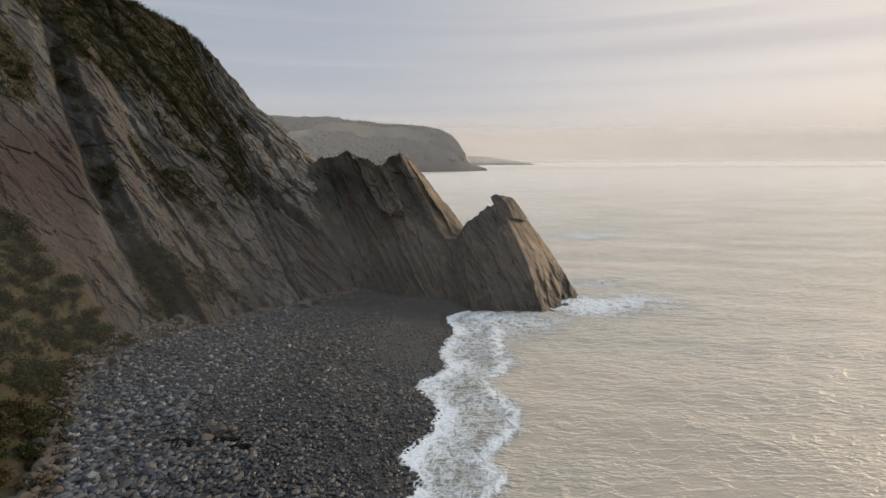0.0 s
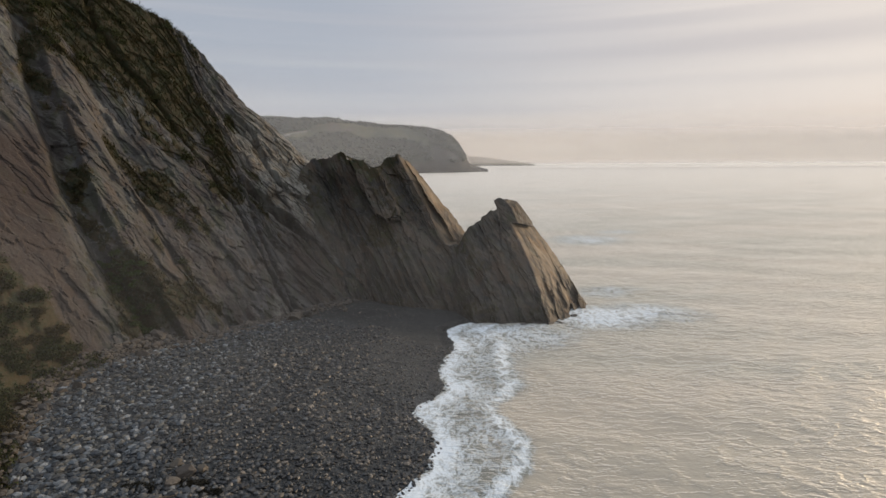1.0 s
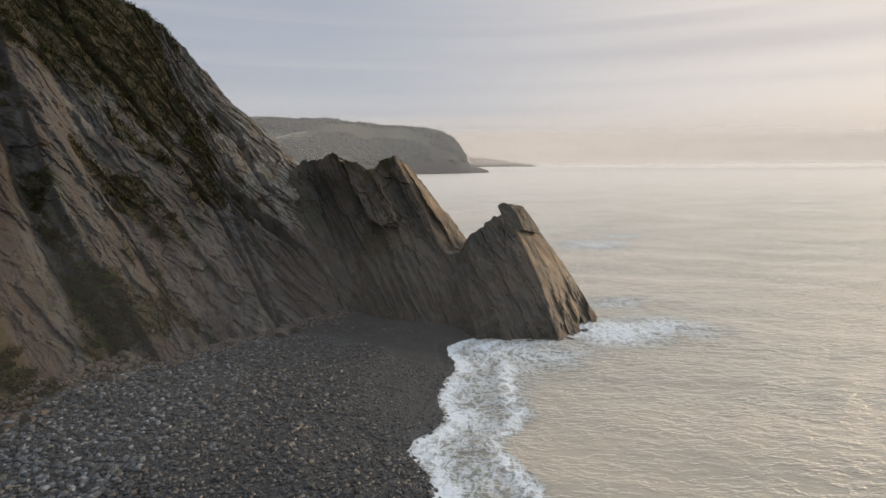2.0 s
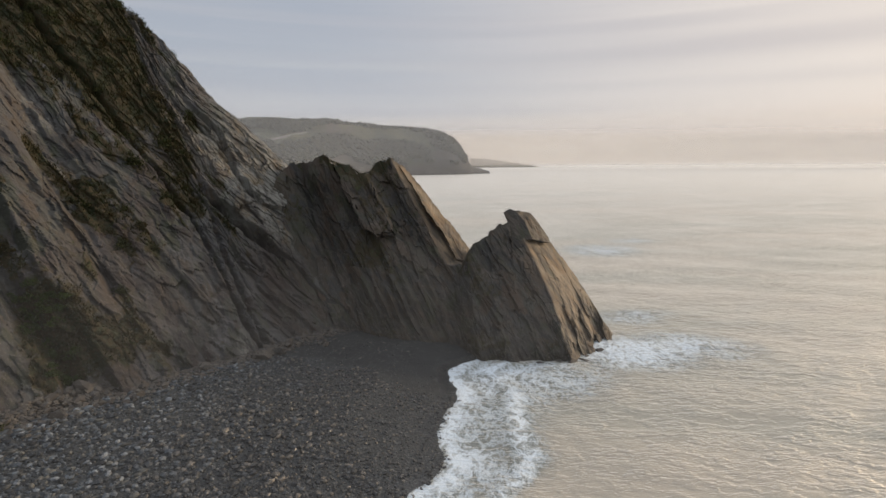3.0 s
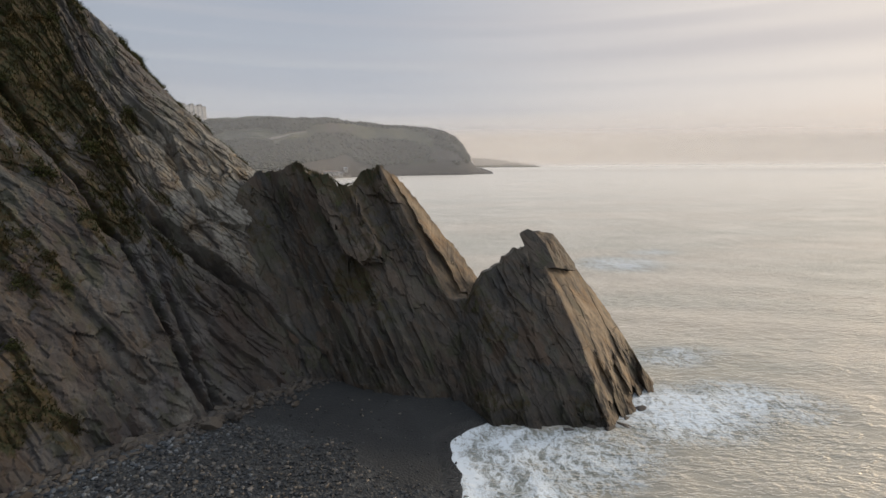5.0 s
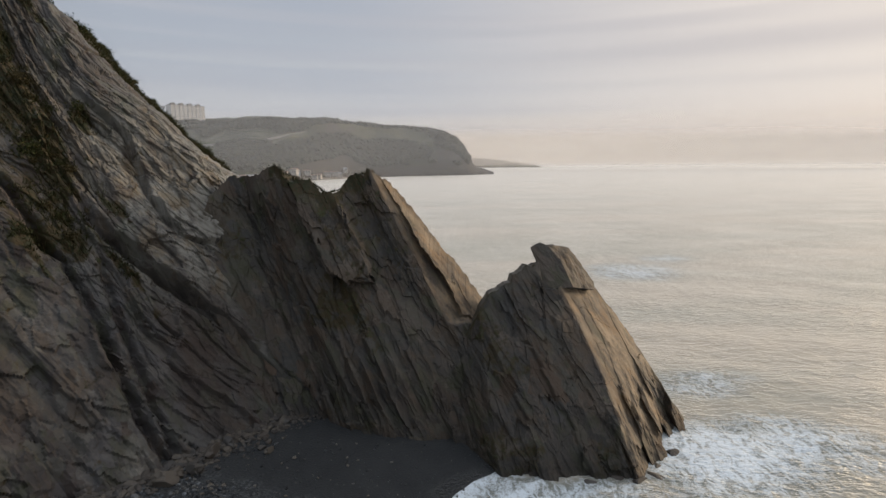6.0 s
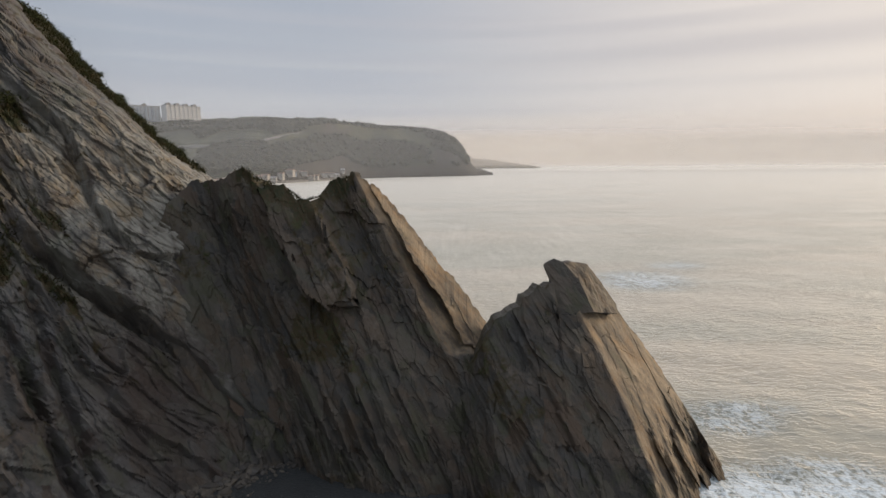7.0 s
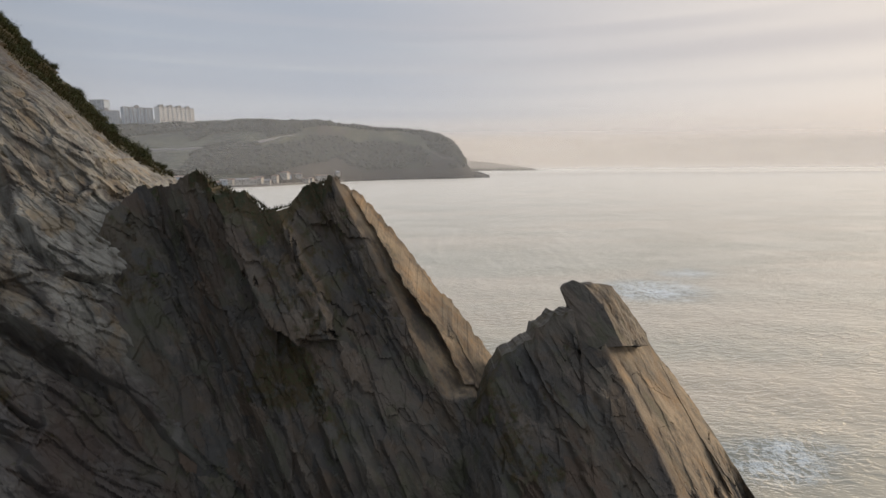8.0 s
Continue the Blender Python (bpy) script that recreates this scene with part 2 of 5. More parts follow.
def plain_rock(name, cols, scale, damp=False):
    """Loose stones: each takes its own shade."""
    m, n, at = material(name)
    rnd = n.add("ShaderNodeObjectInfo").outputs["Random"]
    isl = n.add("ShaderNodeNewGeometry").outputs["Random Per Island"]
    pick = n.math("FRACT", n.math("ADD", rnd, n.math("MULTIPLY", isl, 7.31)))
    col = n.ramp(pick, [(k / (len(cols) - 1), c) for k, c in enumerate(cols)])
    grain, rough = n.noise(at, scale, 5, 0.65), 0.7
    col = n.mix(n.smooth(grain, 0.35, 0.75, 0.0, 0.5), col, tuple(c * 0.55 for c in cols[1]))
    if damp:
        where = n.add("ShaderNodeNewGeometry").outputs["Position"]
        patch = n.noise(n.mapping(where, rot=(0, 0, 12), scale=(1.0, 0.4, 0.0)), 0.16, 4, 0.6)
        wet = n.smooth(n.math("ADD", n.add("ShaderNodeSeparateXYZ", {0: where}).outputs[0], n.math("MULTIPLY", n.math("SUBTRACT", patch, 0.5), 22.0)), -30.0, -15.0)
        # damp stones go near black; some tan ones are brightened to stand for glints
        col = n.mix(n.math("MULTIPLY", wet, 0.72), col, n.mix(n.smooth(n.math("FRACT", n.math("MULTIPLY", pick, 3.7)), 0.70, 0.86), (0.0075, 0.0073, 0.0072), (0.150, 0.122, 0.088)))
        rough = n.smooth(wet, 0.0, 1.0, 0.7, 0.36)
    finish(n, col, rough, grain, 0.4, 0.05, Specular_IOR_Level=0.5)
    return m


STONE = plain_rock("beach_stone", [(0.0075, 0.009, 0.0108), (0.026, 0.032, 0.039), (0.110, 0.132, 0.150), (0.010, 0.0112, 0.0115), (0.25, 0.272, 0.285), (0.010, 0.013, 0.0158), (0.150, 0.142, 0.118), (0.013, 0.018, 0.023), (0.092, 0.110, 0.128), (0.008, 0.0098, 0.0115)], 4.0, True)
BOULDER = plain_rock("fallen_rock", [(0.036, 0.032, 0.028), (0.060, 0.050, 0.040), (0.092, 0.078, 0.060), (0.050, 0.048, 0.046)], 2.0)


def beach_material():
    m, n, at = material("shingle_bed")
    tone = n.noise(at, 0.35, 5, 0.6)
    grit = n.add("ShaderNodeTexVoronoi", {"Vector": at, "Scale": 5.0, "Randomness": 1.0})
    col = n.ramp(n.add("ShaderNodeSeparateColor", {0: grit.outputs["Color"]}).outputs[0], [(0.0, (0.012, 0.0135, 0.015)), (0.5, (0.024, 0.027, 0.029)), (0.85, (0.046, 0.050, 0.050)), (1.0, (0.080, 0.084, 0.081))])
    # dark fine sand below the spur, with the spur's shadow put into its tone
    sand_shade = n.add("ShaderNodeAttribute", attribute_name="sand_shade").outputs["Fac"]
    finegrain = n.mix(n.noise(at, 14.0, 3, 0.7), (0.010, 0.0117, 0.0127), (0.020, 0.0225, 0.0238))
    col = n.mix(n.smooth(n.math("ADD", sand_shade, n.math("MULTIPLY", n.math("SUBTRACT", tone, 0.5), 0.9)), 0.4, 0.65), col, finegrain)
    col = n.mix(n.smooth(tone, 0.35, 0.7, 0.0, 0.5), col, (0.027, 0.02955, 0.03))
    wet = n.add("ShaderNodeAttribute", attribute_name="wet").outputs["Fac"]
    col = n.mix(n.math("MULTIPLY", wet, 0.55), col, (0.018, 0.0197, 0.02))
    finish(n, col, n.smooth(wet, 0.2, 1.0, 0.85, 0.3), n.math("ADD", grit.outputs["Distance"], n.math("MULTIPLY", n.noise(at, 9, 5, 0.7), 0.4)), 0.7, 0.12)
    return m


BEACH = beach_material()


def sea_material():
    m, n, at = material("sea_water")
    swell = n.noise(n.mapping(at, rot=(0, 0, 6), scale=(0.34, 1.0, 1.0)), 0.30, 2, 0.5)
    chop = n.noise(n.mapping(at, rot=(0, 0, 3), scale=(0.48, 1.0, 1.0)), 1.0, 3, 0.5)
    slick = n.noise(n.mapping(at, rot=(0, 0, 12), scale=(0.25, 1.0, 1.0)), 0.035, 4, 0.55, dist=0.6)
    water = n.mix(n.smooth(slick, 0.35, 0.68), (0.318, 0.308, 0.255), (0.408, 0.362, 0.292))
    foam = n.add("ShaderNodeAttribute", attribute_name="foam").outputs["Fac"]
    # greener water under foam; shade and rock reflections are put into its dark tone
    shaded_water = n.mix(n.smooth(foam, 0.02, 0.4, 0.0, 0.72), water, (0.070, 0.098, 0.094))
    warped = n.add("ShaderNodeVectorMath", {0: at, 1: n.add("ShaderNodeTexNoise", {"Vector": at, "Scale": 0.45, "Detail": 4.0}).outputs["Color"]}, operation="ADD").outputs[0]
    strand = n.math("ABSOLUTE", n.math("SUBTRACT", n.noise(n.mapping(warped, rot=(0, 0, 30), scale=(1.0, 0.6, 1.0)), 0.95, 5, 0.6, dist=0.6), 0.5))
    thread = n.math("ABSOLUTE", n.math("SUBTRACT", n.noise(n.mapping(warped, rot=(0, 0, -15), scale=(1.0, 0.7, 1.0)), 3.2, 4, 0.6, dist=0.5), 0.5))
    lace = n.math("ADD", n.smooth(strand, 0.0, 0.14, 0.20, -0.15), n.smooth(thread, 0.0, 0.12, 0.12, -0.08))
    lace = n.math("ADD", lace, n.math("MULTIPLY", n.math("SUBTRACT", n.noise(warped, 0.22, 7, 0.66), 0.5), 0.8))
    white = n.smooth(n.math("ADD", foam, n.math("MULTIPLY", lace, n.smooth(foam, 0.0, 0.25))), 0.17, 0.92)
    col = n.mix(white, shaded_water, (0.67, 0.735, 0.775))
    ridge = n.math("ABSOLUTE", n.math("SUBTRACT", n.noise(n.mapping(at, rot=(0, 0, 4), scale=(0.42, 1.0, 1.0), loc=(7, 3, 0)), 0.55, 4, 0.6), 0.5))
    h = n.math("ADD", n.math("ADD", n.math("MULTIPLY", swell, 0.08), n.math("MULTIPLY", chop, 0.16)), n.math("MULTIPLY", n.smooth(ridge, 0.0, 0.10), -0.13))
    h = n.math("ADD", h, n.math("MULTIPLY", n.noise(n.mapping(at, rot=(0, 0, -3), scale=(0.6, 1.0, 1.0)), 2.2, 4, 0.62), 0.17))
    h = n.math("MULTIPLY", h, n.smooth(n.add("ShaderNodeSeparateXYZ", {0: at}).outputs[1], 70.0, 450.0, 1.0, 0.4))      # calmer offshore
    h = n.math("MULTIPLY", h, n.smooth(n.noise(n.mapping(at, scale=(0.5, 1.0, 1.0), loc=(2, 8, 0)), 0.06, 4, 0.6), 0.30, 0.66, 0.35, 1.0))      # wind patches
    # the milky water scatters evenly; its rippled skin mirrors the sky
    wavy = n.add("ShaderNodeBump", {"Height": h, "Strength": 1.0, "Distance": 1.25}).outputs[0]
    body = n.add("ShaderNodeBsdfDiffuse", {"Color": col, "Normal": n.add("ShaderNodeBump", {"Height": h, "Strength": 0.8, "Distance": 0.8}).outputs[0]})
    skin = n.add("ShaderNodeBsdfGlossy", {"Color": (0.86, 0.835, 0.78, 1), "Roughness": 0.58, "Normal": wavy})
    fres = n.add("ShaderNodeFresnel", {"IOR": 1.34, "Normal": wavy}).outputs[0]
    gloss = n.math("MULTIPLY", fres, n.math("SUBTRACT", 1.0, n.math("MULTIPLY", white, 0.85)))
    n.add("ShaderNodeOutputMaterial", {0: n.add("ShaderNodeMixShader", {0: gloss, 1: body.outputs[0], 2: skin.outputs[0]}).outputs[0]})
    return m


WATER = sea_material()


def leaf_material(name, cols):
    m, n, at = material(name)
    isl = n.add("ShaderNodeNewGeometry").outputs["Random Per Island"]
    rnd = n.add("ShaderNodeObjectInfo").outputs["Random"]
    col = n.ramp(isl, [(k / (len(cols) - 1), c) for k, c in enumerate(cols)])
    col = n.mix(n.math("MULTIPLY", rnd, 0.4), col, cols[0])
    b = n.add("ShaderNodeBsdfPrincipled", {"Base Color": col, "Roughness": 0.7, "Specular IOR Level": 0.2})
    t = n.add("ShaderNodeBsdfTranslucent", {"Color": col})
    n.add("ShaderNodeOutputMaterial", {0: n.add("ShaderNodeMixShader", {0: 0.25, 1: b.outputs[0], 2: t.outputs[0]}).outputs[0]})
    return m


LEAF = leaf_material("shrub_leaves", [(0.016, 0.022, 0.008), (0.028, 0.036, 0.011), (0.040, 0.046, 0.014), (0.056, 0.054, 0.019)])
LEAF_GREEN = leaf_material("gully_leaves", [(0.022, 0.036, 0.009), (0.036, 0.056, 0.012), (0.050, 0.072, 0.015), (0.062, 0.080, 0.020)])
LEAF_DRY = leaf_material("bracken_leaves", [(0.034, 0.030, 0.014), (0.058, 0.044, 0.018), (0.044, 0.042, 0.016), (0.070, 0.049, 0.020)])
FAR_LEAF = leaf_material("far_tree_crowns", [(0.012, 0.016, 0.008), (0.019, 0.024, 0.012), (0.028, 0.032, 0.015)])
WRACK = leaf_material("seaweed_fronds", [(0.012, 0.012, 0.009), (0.022, 0.020, 0.013), (0.016, 0.016, 0.012)])
GRASS = leaf_material("rough_grass", [(0.018, 0.022, 0.007), (0.032, 0.027, 0.010), (0.022, 0.029, 0.008), (0.044, 0.031, 0.013)])


def bark_material():
    m, n, at = material("shrub_bark")
    finish(n, n.ramp(n.noise(n.mapping(at, scale=(1, 1, 0.2)), 12, 5, 0.6), [(0.3, (0.04, 0.03, 0.02)), (0.7, (0.12, 0.095, 0.07))]), 0.85)
    return m


BARK = bark_material()


def land_material():
    m, n, at = material("far_land")
    wood = n.noise(at, 0.018, 6, 0.62)
    crown = n.noise(at, 0.16, 6, 0.7)
    col = n.ramp(n.math("ADD", n.math("MULTIPLY", wood, 0.6), n.math("MULTIPLY", crown, 0.4)), [(0.36, (0.010, 0.013, 0.007)), (0.45, (0.020, 0.025, 0.012)), (0.52, (0.038, 0.042, 0.020)), (0.59, (0.066, 0.066, 0.033))])
    steep = n.add("ShaderNodeAttribute", attribute_name="bare").outputs["Fac"]
    stone = n.ramp(n.noise(n.mapping(at, scale=(1, 1, 0.35)), 0.09, 7, 0.7), [(0.3, (0.016, 0.014, 0.012)), (0.7, (0.042, 0.035, 0.028))])
    col = n.mix(n.smooth(n.math("ADD", steep, n.math("MULTIPLY", n.math("SUBTRACT", crown, 0.5), 1.0)), 0.4, 0.65), col, stone)
    finish(n, col, 0.9, crown, 0.6, 1.2)
    return m


LAND = land_material()


def paint(name, a, b, scale=0.4, rough=0.75):
    m, n, at = material(name)
    stain = n.noise(n.mapping(at, scale=(1, 1, 0.3)), scale, 6, 0.65)
    finish(n, n.mix(n.smooth(stain, 0.35, 0.7), a, b), rough)
    return m


WALL_WHITE = paint("pale_render", (0.60, 0.60, 0.60), (0.50, 0.50, 0.50))
WALL_DULL = paint("weathered_render", (0.34, 0.325, 0.30), (0.25, 0.24, 0.22))
WALL_BLUE = paint("blue_grey_render", (0.27, 0.32, 0.38), (0.22, 0.26, 0.31))
ROOF_TILE = paint("tiled_roof", (0.21, 0.145, 0.115), (0.16, 0.115, 0.095))
ROOF_GREY = paint("grey_roof", (0.26, 0.26, 0.27), (0.2, 0.2, 0.21))
ASPHALT = paint("pale_road", (0.15, 0.145, 0.14), (0.12, 0.116, 0.11))


def glass_material():
    m, n, at = material("dark_window_glass")
    finish(n, n.mix(n.add("ShaderNodeObjectInfo").outputs["Random"], (0.10, 0.11, 0.12), (0.22, 0.22, 0.22)), 0.2)
    return m


GLASS = glass_material()


def haze_material(name, density, top, foot, full, tint):
    """Upright sheet standing in for haze: part of the light passes, the rest is scattered."""
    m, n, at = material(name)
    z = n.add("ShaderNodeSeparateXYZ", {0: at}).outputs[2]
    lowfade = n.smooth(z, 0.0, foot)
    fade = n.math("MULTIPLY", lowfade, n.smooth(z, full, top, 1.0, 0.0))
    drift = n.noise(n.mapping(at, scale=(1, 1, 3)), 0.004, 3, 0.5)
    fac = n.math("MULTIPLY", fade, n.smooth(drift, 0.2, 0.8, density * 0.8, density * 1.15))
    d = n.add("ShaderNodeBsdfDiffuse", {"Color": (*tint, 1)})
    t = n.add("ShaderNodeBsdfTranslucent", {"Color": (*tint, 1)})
    both = n.add("ShaderNodeMixShader", {0: 0.8, 1: d.outputs[0], 2: t.outputs[0]})      # the sheet scatters mostly forward
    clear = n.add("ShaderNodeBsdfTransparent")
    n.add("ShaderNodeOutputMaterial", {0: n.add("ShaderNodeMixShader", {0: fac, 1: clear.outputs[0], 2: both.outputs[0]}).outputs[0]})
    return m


# ---------- the beach and the sea ----------


SHORE_Y = [-60, 20, 34, 38, 42.0, 45, 51, 56.5, 60.6, 65.5, 72, 77, 80, 83, 85.5, 88, 92, 100, 160]
SHORE_X = [-9, -7, -5, -2.2, -5.4, -2.4, -1.2, -3.9, -0.6, -1.5, 0.0, 0.8, -0.9, 0.2, 3.0, 5.5, 5, -20, -70]


def shore(y):
    """The water's edge: the mean of the corner line over some metres, with small cusps."""
    x = sum(np.interp(y + o, SHORE_Y, SHORE_X) for o in (-1.2, -0.6, 0.0, 0.6, 1.2)) / 5
    return x + 0.6 * (vn(y * 0.35, y * 0, 15) - 0.5) + 0.45 * (vn(y * 0.9, y * 0, 16) - 0.5)


def beach_height(x, y):
    d = shore(y) - x
    up_ = np.where(d > 0, 0.16 * d / (1 + np.maximum(d, 0) * 0.028), 0.18 * d)
    z = SEA + up_ + 0.16 * (fbm(x * 0.22, y * 0.22, 3, 3) - 0.5) * sstep(0, 3, d)
    z = z + 0.25 * np.exp(-((d - 9 - 2.0 * vn(y * 0.1, y * 0, 8)) / 2.2) ** 2)   # a storm ridge of shingle
    return np.clip(z, -8, 3.2)


gx = np.concatenate([np.linspace(-110, -52, 20)[:-1], np.linspace(-52, 6, 150), np.linspace(6, 60, 28)[1:]])
gy = np.concatenate([np.linspace(-140, 20, 40)[:-1], np.linspace(20, 100, 190), np.linspace(100, 160, 20)[1:]])
X, Y = np.meshgrid(gx, gy, indexing="ij")
Z = beach_height(X, Y)
D = shore(Y) - X
beach = sheet("ground_beach", np.stack([X, Y, Z], -1), BEACH, True, {
    "sand_shade": np.clip(sstep(70, 80, Y + 0.35 * X) * 0.9 + 0.45 * np.exp(-((D - 5) / 3.0) ** 2) * sstep(58, 66, Y), 0, 1),
    "wet": sstep(2.6, 0.3, D - 1.2 * fbm(X * 0.3, Y * 0.3, 3, 40))})
tagged(beach, "dark grey shingle beach below the cliff", "beach", kind="structure")


def steps(a, b, fine0, fine1, step, grow=1.09):
    """Grid lines: even between fine0 and fine1, ever wider out to a and b."""
    mid = list(np.arange(fine0, fine1, step))
    lo, hi, w = [], [], step
    p = fine0
    while p > a:
        w *= grow
        p -= w
        lo.append(max(p, a))
    p, w = mid[-1], step
    while p < b:
        w *= grow
        p += w
        hi.append(min(p, b))
    return np.array(lo[::-1] + mid + hi)


def blob(X, Y, x, y, rx, ry, turn=0.0):
    c, s = math.cos(radians(turn)), math.sin(radians(turn))
    u, v = (X - x) * c + (Y - y) * s, -(X - x) * s + (Y - y) * c
    return np.exp(-(u / rx) ** 2 - (v / ry) ** 2)


sx = steps(-4600, 4600, -8, 48, 0.45, 1.07)
sy = steps(-1200, 4900, 32, 110, 0.45, 1.055)
X, Y = np.meshgrid(sx, sy, indexing="ij")
D = X - shore(Y)
fadeout = 1 / (1 + (np.hypot(X, Y - 60) / 260) ** 2)
wob = (fbm(X * 0.05, Y * 0.05, 3, 21) - 0.5) * 14
W = 0.10 * np.sin((Y * 0.90 + X * 0.35 + wob) * 0.42) + 0.06 * np.sin((Y * 0.7 - X * 0.6 + wob) * 0.9 + 1.0)
W += 0.22 * (fbm(X * 0.16, Y * 0.42, 4, 5) - 0.5) + 0.18 * (fbm(X * 0.55, Y * 1.1, 3, 6) - 0.5)
W *= fadeout * sstep(-2, 9, D)
W += 0.16 * np.exp(-((D - 6.5 - 1.8 * (vn(Y * 0.12, X * 0, 31) - 0.5)) / 1.5) ** 2) * sstep(90, 80, Y) * sstep(15, 30, Y)
edge = D + 2.4 * (fbm(X * 0.16, Y * 0.16, 3, 51) - 0.5)
reach = np.interp(Y, [30, 60, 84], [9.0, 10.5, 17.0])
foam = (0.46 * sstep(-1.6, 0.4, edge) * np.clip(1 - edge / reach, 0, 1) ** 0.7 + 0.26 * np.exp(-((edge - 0.9) / 0.9) ** 2) + 0.40 * np.exp(-((edge - 6.8 - 2.4 * (vn(Y * 0.12, X * 0, 31) - 0.5)) / 1.0) ** 2)) * sstep(92, 84, Y)
foam = np.maximum(foam, 0.60 * blob(X, Y, 8, 79.5, 11, 6.0, 8))
foam = np.maximum(foam, 0.74 * blob(X, Y, 25, 88.5, 8.5, 6.5, 12))
foam = np.maximum(foam, 0.50 * blob(X, Y, 33, 90.5, 9, 6.0, -5))
foam = np.maximum(foam, 0.48 * blob(X, Y, 43, 168, 13, 10, 20))
foam = np.maximum(foam, 0.40 * blob(X, Y, 58, 184, 10, 6, 10))
foam = np.maximum(foam, 0.35 * blob(X, Y, 30, 104, 9, 4, 15))
foam = np.maximum(foam, 0.30 * blob(X, Y, 18, 132, 10, 5, 5))
foam *= 1 - 0.40 * blob(X, Y, 8.5, 78.8, 3.6, 2.2, 10) - 0.5 * blob(X, Y, 8.0, 85.2, 3.5, 1.0)
foam *= 0.70 + 0.6 * fbm(X * 0.25, Y * 0.25, 3, 61)
sea = sheet("water_sea", np.stack([X, Y, SEA + W], -1), WATER, True, {"foam": foam})
tagged(sea, "calm milky grey-green sea with white surf along the shore", "sea", kind="structure")

# ---------- the main cliff ----------
FOOT = np.array([-31.5, 75.0, 3.0])
ALONG, OUT = np.array([0.6, 0.8, 0]), np.array([0.8, -0.6, 0])
EDGE_Z = [-4, 8, 16, 23.4, 29.4, 36.5, 44, 48.6, 51, 56, 64, 80]
EDGE_S = [40, 36, 32, 26.5, 21.3, 17.2, 13.1, 7.4, 0.5, -12, -34, -80]


def cliff_base(d, z):
    """The smooth cliff: d metres past its seaward edge, z high. Place, outward normal, and s along the foot."""
    se = np.interp(z, EDGE_Z, EDGE_S)
    past = np.logaddexp(0, d)
    s = se + d - past
    plane = -0.576 * (z - 3)
    proud = np.interp(s, [-120, -60, -46, -38, -33.7, -31, -26.6, -22.7, -17, -10, -4, 0], [124, 63, 49, 43, 39, 33.8, 20, 9.8, 4.8, 3.4, 2.2, 0])
    top = np.interp(s, [-120, -30, -24, -14, -8, -3, 0], [24, 22, 20, 14.5, 11, 5, 3])
    bank = proud + (-0.576 * (top - 3) - proud) * np.clip((z + 1) / (top + 1), 0, 2) ** 0.72
    bank = np.where(z < top + 2, bank, plane - 9)
    out = np.where(s < 0, np.maximum(plane, bank), plane)
    on_bank = sstep(0.0, 0.8, bank - plane) * (s < 0)
    turn_ = np.radians(np.interp(z, [24, 30, 36, 42], [25, 24.5, 23, 23.5]))[..., None]
    away = np.concatenate([-np.sin(turn_), np.cos(turn_), 0 * turn_], -1)
    P = FOOT * np.array([1, 1, 0]) + s[..., None] * ALONG + past[..., None] * away + out[..., None] * OUT
    P[..., 2] = z
    w = (1 / (1 + np.exp(-d / 0.8)))[..., None]
    n = np.array([0.72, -0.54, 0.43]) * (1 - w) + np.array([0.90, 0.30, 0.32]) * w
    return P, n / np.linalg.norm(n, axis=-1, keepdims=True), s, past, on_bank


def line(s, z, zs, ss):
    """Distance in s from a line on the face."""
    return s - np.interp(z, zs, ss)


def terrace(a, period, sharp):
    """Overlapping beds: a sudden rise onto each bed's edge, then a slow fall to the next."""
    u = np.mod(a / period, 1.0)
    return np.where(u < sharp, u / sharp, (1 - u) / (1 - sharp)) - 0.5


